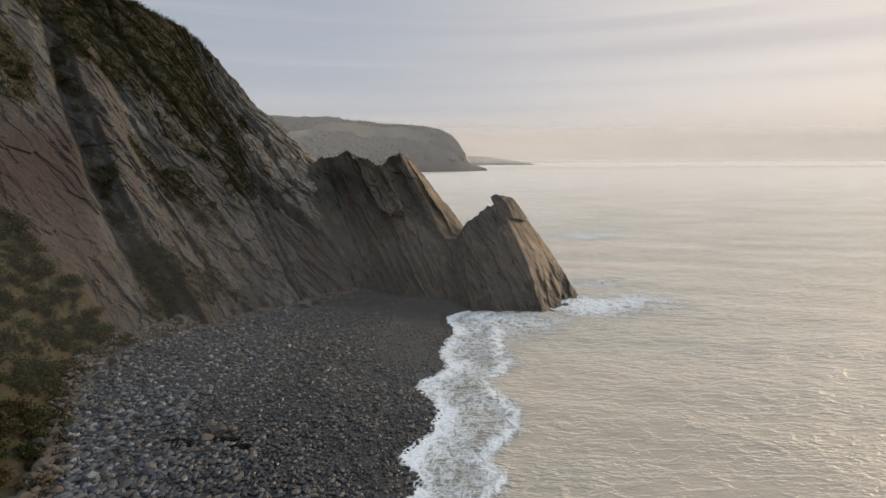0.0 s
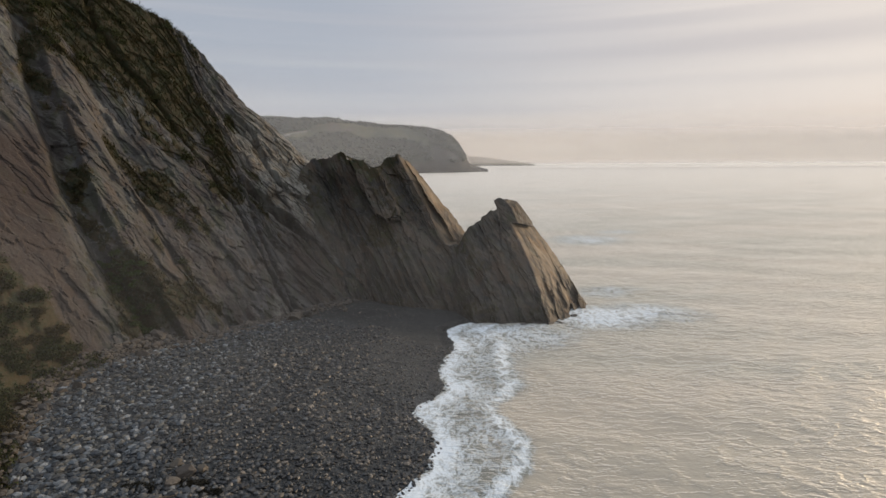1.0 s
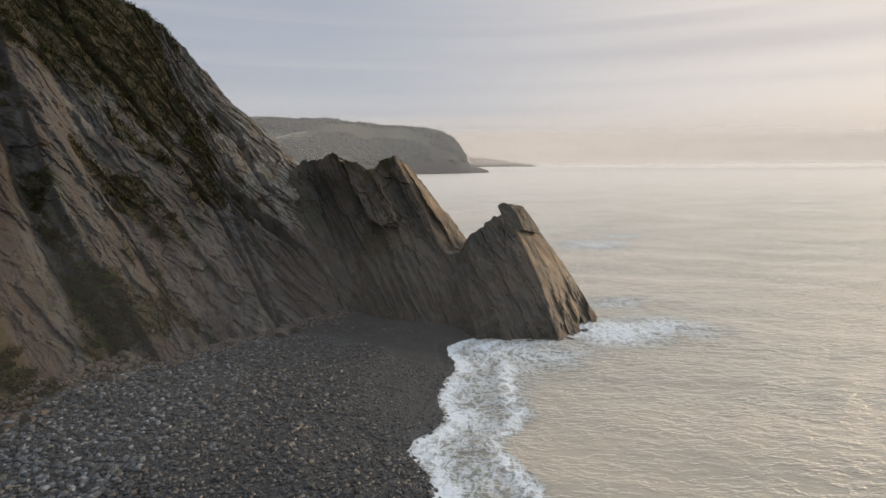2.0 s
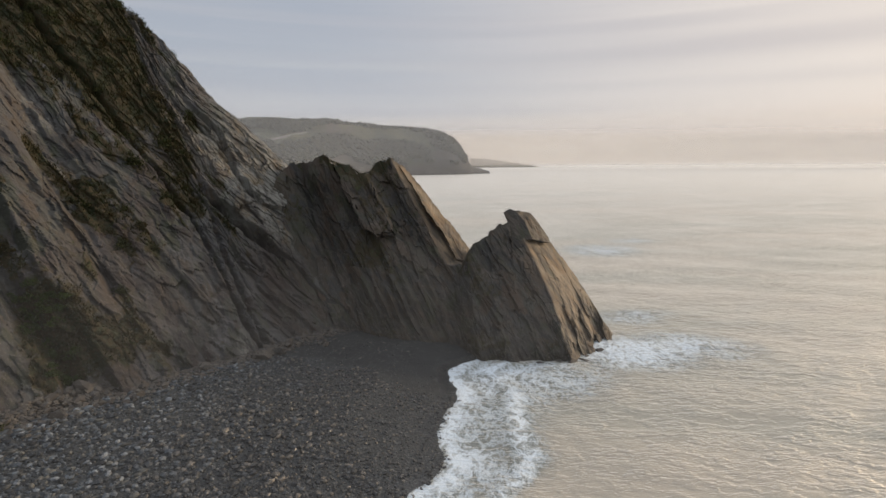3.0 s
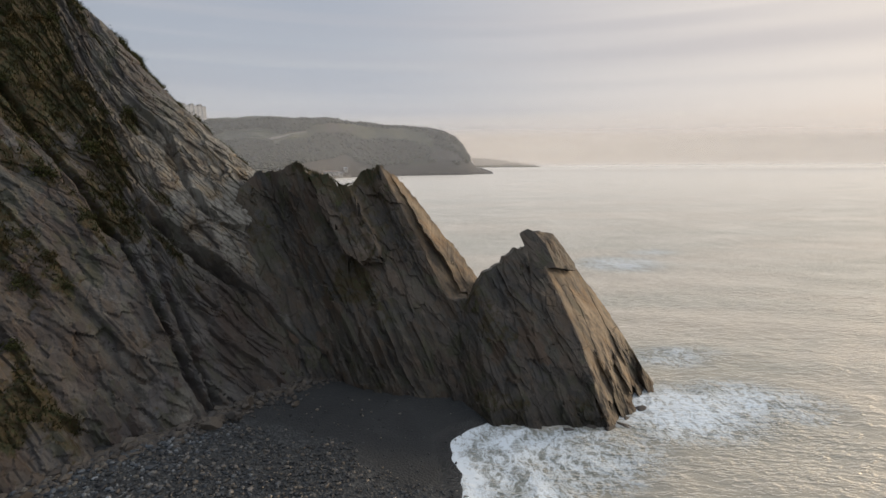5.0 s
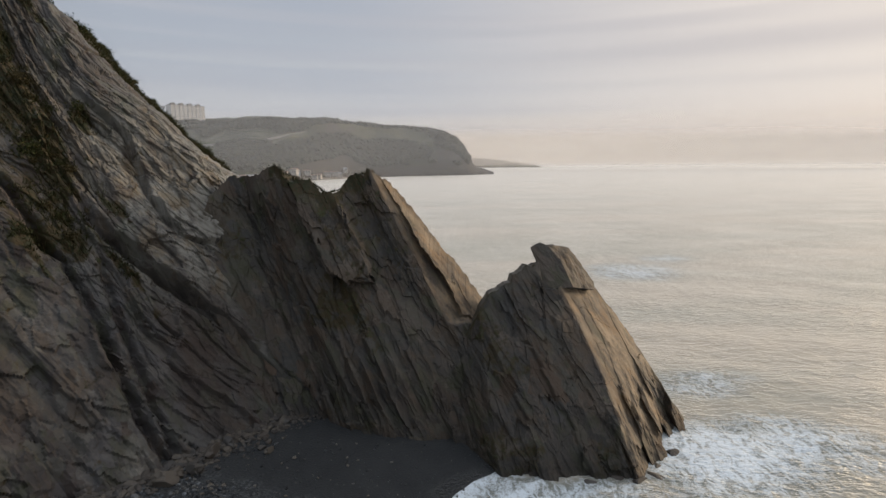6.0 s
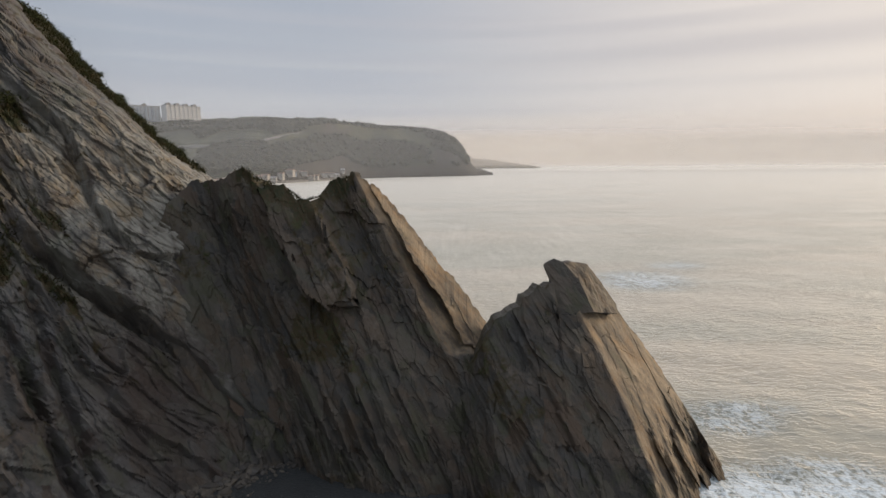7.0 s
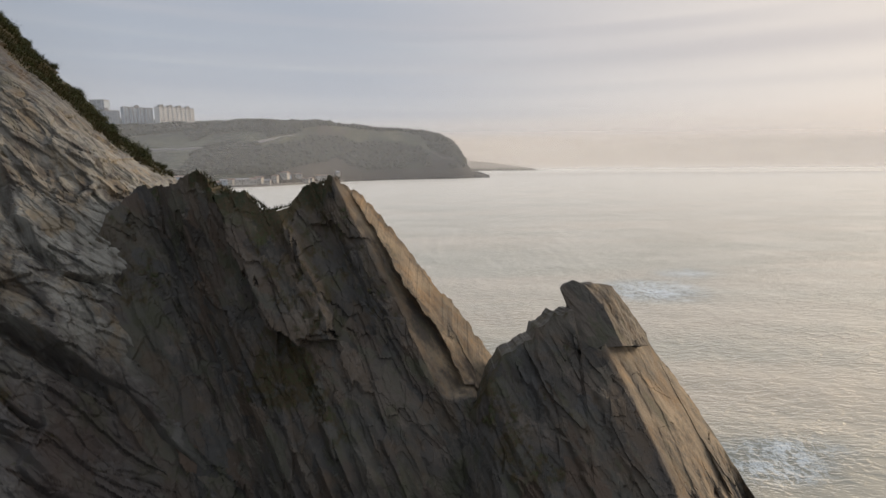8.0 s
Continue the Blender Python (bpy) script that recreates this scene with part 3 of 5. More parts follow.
def cliff_detail(s, z, past, on_bank):
    a = s + 0.27 * z + 0.0022 * z * z + 0.26 * z * sstep(7, 15, s) + past * 0.25
    a = a + 2.4 * (fbm(s * 0.14, z * 0.11, 3, 70) - 0.5) + 0.4 * (fbm(s * 0.5, z * 0.4, 3, 68) - 0.5)
    calm = 0.5 + 0.5 * sstep(-15, -12, s)      # the broad red slab is smooth
    f1, f2, w1 = cells(a / 4.2, z / 8.0 + 0.15 * a, 72, True)
    g1, g2, w2 = cells(a / 2.2 + 7, z / 3.4 + 0.3 * a, 75, True)
    e1, e2, w3 = cells(a / 0.8, z / 1.3 + 3, 78, True)
    some = sstep(0.40, 0.62, fbm(s * 0.16, z * 0.12, 3, 69))      # thin beds come out here and there
    block = sstep(8, 14, s) * sstep(12, 17, z)
    flat = 1 - 0.35 * sstep(12, 4, s)      # the older beds inland are worn flatter
    d = 0.58 * flat * (1 - 0.7 * block) * terrace(a + 3.2 * (w1 - 0.5) + 1.1 * (w2 - 0.5) + 0.5 * fbm(a * 0.4, z * 0.4, 3, 79), 6.4, 0.06)
    d += 0.14 * some * flat * (1 - block) * terrace(a + 1.7 * (w2 - 0.5) + 0.5 * (w3 - 0.5) + 0.3 * fbm(a * 0.8, z * 0.7, 3, 82), 2.5, 0.10)
    d += 0.50 * facets(a / 3.4, z / 6.5 + 0.1 * a, 160, 0.7) + 0.46 * facets(a / 1.7, z / 7.5 + 0.15 * a, 165, 0.6) + 0.30 * facets(a / 1.3, z / 2.4 + 0.2 * a, 161) + 0.12 * facets(a / 0.7, z / 1.1, 162) + 0.05 * facets(a / 0.36, z / 0.5, 163)
    d += 0.35 * (fbm(s * 0.2, z * 0.18, 3, 80) - 0.5) + 0.12 * (fbm(s * 2.2, z * 2.0, 3, 83) - 0.5) - 0.16 * np.exp(-(f2 - f1) / 0.03)
    j1, j2, w4 = cells(a / 1.25 + 3, z / 1.9 - 0.3 * a, 85, True)      # the pale beds near the spur break into blocks
    d += sstep(6, 12, s) * sstep(8, 14, z) * (0.30 * (w4 - 0.5) - 0.10 * np.exp(-(j2 - j1) / 0.05) + 0.35 * facets(s / 2.6 + 0.25 * z, z / 2.4, 164))
    d = d * calm + 1.3 * (fbm(s * 0.07, z * 0.07, 2, 81) - 0.5)
    # the great gully with the proud rib beside it, and the long cracks
    t = line(s, z, [0, 6, 14, 21, 33, 44], [-9.0, -10.2, -12.6, -13.6, -13.6, -12.8])
    d -= 1.7 * np.exp(-((t - 0.8) / 0.9) ** 2) * sstep(52, 36, z)
    d += 1.2 * sstep(1.9, 2.5, t - 0.03 * (44 - z)) * sstep(9.5, 3.0, t - 0.03 * (44 - z)) * sstep(50, 38, z)
    t = line(s, z, [1, 11, 18, 24, 34], [1.2, -3.0, -4.3, -6.3, -8.0])
    d -= 0.75 * np.exp(-(t / 0.7) ** 2) * sstep(36, 22, z) + 0.6 * sstep(-0.3, 0.8, t) * sstep(5, 2, t)
    t = line(s, z, [0, 3, 5, 9, 14, 18, 19, 21, 24, 32, 44], [10.8, 10.0, 9.5, 9.1, 8.7, 8.0, 6.9, 6.4, 5.6, 2.5, -3.0])
    t = t + 0.5 * (fbm(s * 0.5, z * 0.7, 3, 60) - 0.5)
    d -= 1.2 * np.exp(-((t - 0.3) / 0.38) ** 2) - 0.5 * sstep(-0.1, -0.4, t) * sstep(-5, -1, t) * sstep(34, 26, z)
    t = line(s, z, [0, 2.5, 10, 16, 20], [11.6, 11.4, 11.0, 10.7, 11.6]) + 0.6 * (fbm(s * 0.5, z * 0.6, 3, 61) - 0.5)
    d -= 1.0 * np.exp(-(t / 0.34) ** 2) * sstep(21, 15, z)
    t = line(s, z, [5, 7, 10.7, 13.7, 17.9, 20.1, 26], [22, 21, 19.6, 17.1, 13.8, 12.2, 9.6]) + 0.7 * (fbm(s * 0.5, z * 0.5, 3, 62) - 0.5)
    d += 1.0 * sstep(0.1, 0.5, t) * sstep(9, 3, t) * sstep(24, 19, z) - 1.9 * np.exp(-((t + 0.4) / 0.55) ** 2) * sstep(25, 18, z)
    t = line(s, z, [17.6, 18.6, 20.3, 23, 25.4, 29, 36], [20.8, 18.4, 17.2, 16.7, 17.0, 16.6, 12]) + 0.5 * (fbm(s * 0.6, z * 0.6, 3, 63) - 0.5)
    d += (0.9 * sstep(0, 0.3, t) - 0.5 * np.exp(-((t + 0.1) / 0.22) ** 2)) * sstep(17.4, 18.2, z) * sstep(36, 29, z)
    t = line(s, z, [3, 5.2, 8.8, 10.2, 12.7], [15.6, 14.7, 13.3, 14.9, 15.2]) + 0.5 * (fbm(s * 0.6, z * 0.6, 3, 64) - 0.5)
    d += 0.45 * sstep(0, 0.3, t) * sstep(4, 1, t) * sstep(2, 5, z) * sstep(14, 12.5, z)
    rough = 1.1 * (fbm(s * 0.25, z * 0.25, 5, 90) - 0.45) + 0.9 * (fbm(s * 0.9, z * 0.9, 3, 91) - 0.5)
    crack = np.maximum(np.exp(-(f2 - f1) / 0.05), 0.35 * np.exp(-(g2 - g1) / 0.04)) * calm
    tone = 0.6 * w1 + 0.4 * w2 + 0.15 * (w3 - 0.5) + 0.5 * sstep(6, 12, s) * (w4 - 0.5)
    return d * (1 - on_bank) + rough * on_bank, np.clip(tone, 0, 1), crack


def cliff_growth(s, z, past, on_bank):
    """Where grass and scrub have taken hold, and where growth also darkens the shaded gully."""
    lo = np.interp(z, [10, 16, 20, 28, 34, 39, 45, 52], [11.5, 10.6, 6.6, 2.9, -0.1, -5.5, -11.9, -26]) + 3.4 * (fbm(s * 0.18, z * 0.18, 4, 66) - 0.5)
    hi = np.interp(z, [10, 16, 23, 30, 36, 43, 46, 52], [12.0, 12.4, 10.4, 11.0, 10.0, 9.9, 9.6, 4.5]) + 3.0 * (fbm(s * 0.2, z * 0.16, 4, 67) - 0.5)
    g = 0.86 * sstep(-1.3, 1.2, s - lo) * sstep(1.2, -1.0, s - hi) * sstep(9, 15, z) * (0.62 + 0.38 * sstep(24, 38, z))
    # gully moss; the growth spread beside it paints in the gully's shadow
    g = np.maximum(g, 0.75 * blob(s, z, -19, 38, 4.5, 9) + 0.95 * blob(s, z, -9.5, 8.5, 3.2, 7.0) + 0.42 * blob(s, z, -5, 6, 4, 8))
    t = line(s, z, [0, 20, 44], [-7.5, -11.5, -11.0])
    g = np.maximum(g, 0.36 * np.exp(-(t / 1.3) ** 2))
    g = np.maximum(g, 0.95 * on_bank)
    g = np.maximum(g, 0.9 * sstep(13.0, 19.0, past) * sstep(22, 27, z))
    g = np.maximum(g, 0.75 * sstep(11.0, 17.0, past) * sstep(27, 33, z))
    a = s + 0.27 * z + 0.0022 * z * z
    g = np.maximum(g, 0.62 * sstep(0.53, 0.66, fbm(a * 0.33, z * 0.10, 4, 93)) * sstep(5, 14, z) * sstep(-15, -12, s))
    g = g * (0.62 + 0.76 * fbm(s * 0.3, z * 0.3, 4, 95)) + 0.34 * sstep(0.48, 0.66, fbm(s * 0.35, z * 0.22, 4, 96))
    return np.clip(g * (1 - 0.92 * sstep(12.5, 15.5, s) * sstep(47, 43, z) * sstep(13, 8, past)), 0, 1)


def cliff_surface(d, z):
    P, n, s, past, bank_ = cliff_base(d, z)
    d_, tone, crack = cliff_detail(s, z, past, bank_)
    if min(d_.shape) > 9:
        tone, d_ = blurred(tone, 1), 0.75 * d_ + 0.25 * blurred(d_, 1)
    return P + n * d_[..., None], n, s, past, bank_, (tone, crack)


dd = np.concatenate([np.linspace(-110, -58, 40)[:-1], np.arange(-58, -24, 0.15), np.arange(-24, 3, 0.08), np.linspace(3, 34, 70)])
zz = np.concatenate([np.arange(-4, 36, 0.115), np.arange(36, 53, 0.16), np.linspace(53, 80, 40)])
Dd, Zz = np.meshgrid(dd, zz, indexing="ij")
P, n_, s_, past_, bank_, tone_ = cliff_surface(Dd, Zz)
# the top closes towards the hill's inland crown
cap = P[:, -1:, :] * 0.2 + np.array([-150.0, 150.0, 84.0]) * 0.8
G = np.maximum(cliff_growth(s_, Zz, past_, bank_), 0.48 * tone_[1] * (0.5 + fbm(s_ * 0.25, Zz * 0.2, 3, 94)) * sstep(3, 9, Zz))     # soil and grass sit in the cracks
P = np.concatenate([P, cap], 1)
G = np.concatenate([G, np.ones((G.shape[0], 1))], 1)
pad = ((0, 0), (0, 1))
pale_ = sstep(9, 17, s_ + 0.3 * (Zz - 20)) * sstep(9, 17, Zz) * sstep(36, 26, Zz) * (0.65 + 0.8 * fbm(s_ * 0.2, Zz * 0.15, 3, 97)) + 0.9 * blob(s_, Zz, 8.5, 1.5, 1.2, 2.2)
red_ = 0.22 * blob(s_, Zz, 10, 6, 12, 10) + 0.10 * sstep(8, -4, s_) * sstep(36, 20, Zz) + 0.75 * sstep(-13, -15.5, s_) * sstep(36, 24, Zz) + 0.4 * blob(s_, Zz, 17, 10, 5, 5) + 0.35 * sstep(0.5, 0.65, fbm(s_ * 0.12, Zz * 0.08, 3, 98))
cliff = sheet("ground_cliff", P, ROCK, False, {"growth": G, "pale": np.pad(np.clip(pale_, 0, 1), pad), "red": np.pad(np.clip(red_, 0, 1), pad), "bed": np.pad(tone_[0], pad)})
tagged(cliff, "steep brown slate cliff with slabs, cracks and scrub", "cliff", kind="structure")

# ---------- the rock spur and the stack at its end ----------


def strata(x, z, seed, amp):
    a = 0.88 * x + 0.47 * z
    b = 0.88 * z - 0.47 * x
    a = a + 0.8 * (fbm(b * 0.08, a * 0.15, 2, seed) - 0.5) + 0.7 * (fbm(x * 0.18, z * 0.18, 4, seed + 15) - 0.5)
    f1, f2, w1 = cells(a / 2.6, b / 9.0 + 0.1 * a, seed + 1, True)
    g1, g2, w2 = cells(a / 1.1, b / 3.0, seed + 2, True)
    e1, e2, w3 = cells(a / 0.5, b / 1.3, seed + 13, True)
    d = 0.36 * terrace(a + 1.6 * (w1 - 0.5) + 0.8 * (w2 - 0.5) + 0.8 * fbm(x * 0.4, z * 0.4, 3, seed + 8), 3.4, 0.14)
    d += 0.10 * terrace(a + 0.5 * (w2 - 0.5) + 0.25 * (w3 - 0.5) + 0.4 * fbm(x * 0.8, z * 0.8, 3, seed + 4), 1.15, 0.2)
    d += 0.40 * facets(a / 2.2, b / 6.0 + 0.1 * a, seed + 21) + 0.14 * facets(a / 1.0, b / 2.6, seed + 22) + 0.08 * facets(a / 0.5, b / 1.1, seed + 23) + 0.03 * facets(a / 0.26, b / 0.5, seed + 24)
    d += 0.25 * (fbm(x * 0.4, z * 0.4, 4, seed + 5) - 0.5) + 0.9 * (fbm(a * 0.22, b * 0.07, 2, seed + 6) - 0.5)
    return amp * d, np.clip(0.6 * w1 + 0.4 * w2, 0, 1)


def fin(name, xs, top_x, top_z, front, seed, jag, growth=None, step=1.45, thick=1.4):
    n = 250
    x = np.asarray(xs)
    crest = np.interp(x, top_x, top_z) + jag * ((fbm(x * 1.1, x * 0 + seed, 5, seed + 30, 0.6) - 0.5) * 1.4 + 0.9 * (cells(x / 0.85, x * 0 + 0.5, seed + 31, True)[2] - 0.5) + 0.5 * (cells(x / 0.4, x * 0 + 0.5, seed + 32, True)[2] - 0.5))
    v = np.linspace(0, 1, n)
    Xx = np.repeat(x[:, None], n, 1)
    Zz = -4 + (crest[:, None] + 4) * v[None, :]
    y, side, e = front(Xx, Zz)
    foot = 1.5 * (side + 0.3) * sstep(6.5, 2.5, Zz) * (1.3 * (cells(Xx / 1.1 + 0.4 * Zz, Zz / 2.8, seed + 70, True)[2] - 0.5) + 0.9 * (fbm(Xx * 1.6 + 0.5 * Zz, Zz * 0.4, 4, seed + 71) - 0.5))
    d, tone = strata(Xx, Zz, seed, 1.0)
    tone = blurred(tone, 1)
    d = (d * (1 - 0.62 * side) + foot) * sstep(1.02, 0.9, v)[None, :]
    # how far back on the seaward slab: a groove and a second bed run along it
    e = e + 1.1 * (fbm(Xx * 0.2, Zz * 0.2, 4, seed + 80) - 0.5) + 0.5 * (fbm(Xx * 0.9, Zz * 0.9, 3, seed + 82) - 0.5)
    broken = sstep(0.35, 0.6, fbm(Xx * 0.35, Zz * 0.35, 2, seed + 81))
    e0 = 0.45 * (1.9 + 0.28 * (22 - Zz))
    d = d + side * sstep(1.02, 0.9, v)[None, :] * (step * sstep(e0, e0 + 0.3, e) - 0.10 * broken * np.exp(-((e - 0.45 * e0) / 0.12) ** 2))
    F = np.stack([Xx, y - d, Zz], -1)
    rows = [F]
    for k, f in enumerate((0.97, 0.8, 0.5, 0.2, 0.0)):
        zb = -4 + (crest + 4) * f
        yb = F[:, -1, 1] + thick + 0.55 * (crest - zb) + 1.2 * (fbm(x * 0.4, x * 0 + k, 3, seed + 50) - 0.5)
        rows.append(np.stack([x, yb, zb], -1)[:, None, :])
    P = np.concatenate(rows, 1)
    g = np.zeros(P.shape[:2])
    if growth:
        g[:, :n] = growth(Xx, Zz, crest[:, None] - Zz, side)
        g[:, n:] = 0.45
    # seaward slab: bare bedding plane, also paled for the sun that strikes it
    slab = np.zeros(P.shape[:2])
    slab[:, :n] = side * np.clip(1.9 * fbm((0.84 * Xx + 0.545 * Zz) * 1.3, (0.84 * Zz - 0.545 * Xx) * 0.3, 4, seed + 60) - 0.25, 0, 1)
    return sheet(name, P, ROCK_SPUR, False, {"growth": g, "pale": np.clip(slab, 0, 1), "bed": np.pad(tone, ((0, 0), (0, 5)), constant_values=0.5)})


def spur_front(x, z):
    a = 90.0 + 0.34 * (z - 1) + 0.5 * np.sin(x * 0.35 + z * 0.2)
    b = 98.8 + 1.113 * (x + 8.6) + 0.944 * (z - 25)
    b = b - 9.0 * sstep(10.6, 8.6, z + 0.8 * (vn(x * 0.8, z * 0, 111) - 0.5))          # the seaward slab ends above the beach
    # a plate hangs in the middle of the face, broken off below; hollows on both its sides
    rag = 1.2 * (cells(x / 1.3 + 0.5 * z, z / 2.6, 113, True)[2] - 0.5) + 0.8 * (fbm(x * 0.5, z * 0.5, 3, 112) - 0.5)
    left = x - np.interp(z, [12, 14.2, 16.2, 21, 26], [-10.0, -11.0, -13.1, -15.4, -17.6]) + rag
    right = np.interp(z, [12, 14.5, 18.7, 23.2, 26], [-6.6, -7.7, -9.3, -12.0, -13.2]) - x + 0.6 * rag
    low = z - 14.3 - 1.1 * rag
    a = a - 1.5 * sstep(0.0, 0.5, left) * sstep(0.0, 0.6, right) * sstep(0.0, 0.7, low)
    a = a + 0.9 * np.exp(-((right + 1.3) / 1.1) ** 2) * sstep(10, 15, z)
    a = a + 1.7 * np.exp(-((x + 19.5 + 0.40 * (z - 14)) / 3.0) ** 2)
    # loose flutes stand out of the foot
    flute = np.mod((x + 0.5 * z + 0.8 * vn(x * 0.3, z * 0.5, 114)) / 1.5, 1.0)
    a = a - 0.75 * np.minimum(flute / 0.75, (1 - flute) / 0.25) * blob(x, z, -6.5, 5.0, 6.0, 4.2)
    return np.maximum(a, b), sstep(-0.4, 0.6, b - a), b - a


SPUR_X = [-40, -32, -28, -26.2, -25.2, -23.3, -19.9, -18.9, -17.8, -16.2, -14.8, -13.2, -11.9, -11.4, -10.6, -8.8, -7.6, -6.9, -5.9, -3.9, -2.0, 0.3, 2.6, 4.5, 7, 9]
SPUR_Z = [-2, 5, 16, 22.3, 24.0, 24.9, 25.3, 25.9, 25.1, 24.5, 24.3, 23.1, 23.5, 24.5, 24.8, 25.3, 24.4, 23.8, 22.8, 20.2, 17.6, 14.9, 11.9, 9.3, 4, -3]
spur = fin("ground_spur", np.arange(-34, 8.6, 0.07), SPUR_X, SPUR_Z, spur_front, 101, 0.5,
           growth=lambda x, z, below, side: np.clip(0.75 * np.exp(-(below / 1.1) ** 2) * (x > -19.5) * (x < -9) + 0.15 * blob(x, z, -11, 12, 3.5, 6) + 0.3 * blob(x, z, -21, 10, 3, 8) + 0.42 * sstep(0.42, 0.62, fbm(x * 0.22 + 0.12 * z, z * 0.16, 4, 120)) * (1 - side) - 0.3 * side, 0, 1))
tagged(spur, "jagged dark slate spur running out from the cliff", "rock spur", kind="structure")


def stack_front(x, z):
    a = 85.6 + 0.59 * z + 0.35 * np.sin(x * 0.6)
    a = a - 1.6 * blob(x, z, 15.2, 0.5, 2.0, 3.6) * (0.6 + 0.8 * cells(x / 0.9, z / 1.6, 171, True)[2])
    b = 85.6 + 0.59 * z + 1.4 * (x - 10.7 - 0.42 * (13.2 - z))
    c = 87.5 + 0.45 * z + 1.1 * (2.3 - x)
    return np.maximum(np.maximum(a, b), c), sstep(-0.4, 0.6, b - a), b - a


STACK_X = [0, 1.2, 2.7, 3.3, 4.4, 5.5, 5.75, 7.1, 7.35, 8.4, 8.7, 11.7, 14.0, 15.35, 16.57, 17.61, 18.25, 19.72, 21.1, 21.84, 22.63, 24.2, 26, 28]
STACK_Z = [7, 9.6, 12.2, 13.0, 13.7, 14.3, 15.1, 15.8, 15.6, 15.9, 13.85, 13.95, 13.6, 12.5, 10.8, 9.4, 8.65, 6.45, 4.2, 3.2, 1.6, -0.6, -3, -6]
stack = new("rock_pinnacle")
body = fin("body", np.arange(-1.0, 27.0, 0.08), STACK_X, STACK_Z, stack_front, 131, 0.3,
           growth=lambda x, z, below, side: np.clip(0.5 * np.exp(-(below / 0.7) ** 2) * (x < 8) + 0.5 * sstep(0.45, 0.62, fbm(x * 0.3, z * 0.22, 4, 140)) * (1 - side), 0, 1), step=0.15, thick=3.0)
body.parent = stack

# the block on its top, its nose hanging over the landward side
hull = bmesh.new()
front_line = [(7.73, 17.44), (8.15, 17.68), (8.65, 17.89), (9.49, 17.72), (10.63, 16.39), (11.75, 13.8), (8.5, 13.6)]
for x, z in front_line:
    hull.verts.new((x, 85.8 + 0.59 * z, z))
for p in ((12.02, 98.0, 17.07), (13.37, 97.9, 15.39), (14.73, 97.6, 13.5), (14.7, 96.9, 12.8), (8.5, 98.6, 17.2), (8.9, 98.6, 13.5), (12.5, 99.2, 13.0), (8.1, 97.2, 17.4)):
    hull.verts.new(p)
bmesh.ops.convex_hull(hull, input=hull.verts[:])
bmesh.ops.triangulate(hull, faces=hull.faces[:])
for _ in range(5):
    bmesh.ops.subdivide_edges(hull, edges=[e for e in hull.edges if e.calc_length() > 0.16], cuts=1, use_grid_fill=True)
    bmesh.ops.triangulate(hull, faces=hull.faces[:])
hull.normal_update()
V = np.array([v.co[:] for v in hull.verts])
nv = np.array([v.normal[:] for v in hull.verts])
F = np.array([[v.index for v in f.verts] for f in hull.faces])
hull.free()
V[:, 0] += 0.28 * np.exp(-((V[:, 2] - 15.9) / 0.8) ** 2) * sstep(9.4, 8.2, V[:, 0])       # hollow under the nose
rel, cap_tone = strata(V[:, 0] + 0.4 * V[:, 1], V[:, 2], 151, 0.24)
V += nv * (rel + 0.25 * (fbm(V[:, 0] * 0.9 + V[:, 1], V[:, 2] * 0.9, 4, 155) - 0.5))[:, None]
# sunlight painted on: the cap's sunward side is paler, plus one white patch
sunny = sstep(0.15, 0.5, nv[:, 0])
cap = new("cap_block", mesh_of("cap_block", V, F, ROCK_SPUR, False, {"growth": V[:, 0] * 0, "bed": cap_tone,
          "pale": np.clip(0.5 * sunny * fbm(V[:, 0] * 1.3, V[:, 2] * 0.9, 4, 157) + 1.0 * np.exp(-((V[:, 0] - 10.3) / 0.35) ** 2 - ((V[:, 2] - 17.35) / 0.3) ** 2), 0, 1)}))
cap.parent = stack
tagged(stack, "pointed slate pinnacle, its bare seaward slab toned warm as sunlit", "rock")

# ---------- loose rocks ----------


def ico(level, seed, squash=(1, 1, 1), amp=0.3):
    bm = bmesh.new()
    bmesh.ops.create_icosphere(bm, subdivisions=level, radius=1)
    g = random.Random(seed)
    cuts = [(Vector((g.gauss(0, 1), g.gauss(0, 1), g.gauss(0, 1))).normalized(), g.uniform(0.5, 0.85)) for _ in range(9)]
    for v in bm.verts:
        p = v.co.copy()
        k = 1 + amp * noise.noise(p * 1.3 + Vector((seed * 3.7, seed, 0))) + 0.4 * amp * noise.noise(p * 3 + Vector((seed, 0, seed)))
        q = p * k
        if level > 1:                # broken, flat-sided blocks
            for way_, lim in cuts:
                over = q.dot(way_) - lim
                if over > 0:
                    q -= way_ * over * 0.92
        v.co = Vector([c * w for c, w in zip(q, squash)])
    return bm


def rock_mesh(name, level, seed, squash, mat, amp=0.3):
    me = bpy.data.meshes.new(name)
    bm = ico(level, seed, squash, amp)
    bm.to_mesh(me)
    bm.free()
    me.materials.append(mat)
    return me


rng = np.random.default_rng(5)
BOULDERS = [rock_mesh("boulder", 3, k, (1.0, 0.75 + 0.1 * (k % 3), 0.6 + 0.08 * (k % 4)), BOULDER, 0.55) for k in range(6)]


def boulder(x, y, r, k, label, lift=0.2):
    z = max(float(beach_height(np.array(x), np.array(y))), SEA - 0.6)
    ob = new("boulder", BOULDERS[k % 6])
    ob.matrix_world = pose(x, y, z + r * lift, rng.uniform(-20, 20), rng.uniform(-20, 20), rng.uniform(0, 360)) @ Matrix.Scale(r, 4)
    return tagged(ob, label, "boulder", group="boulders at the cliff foot")


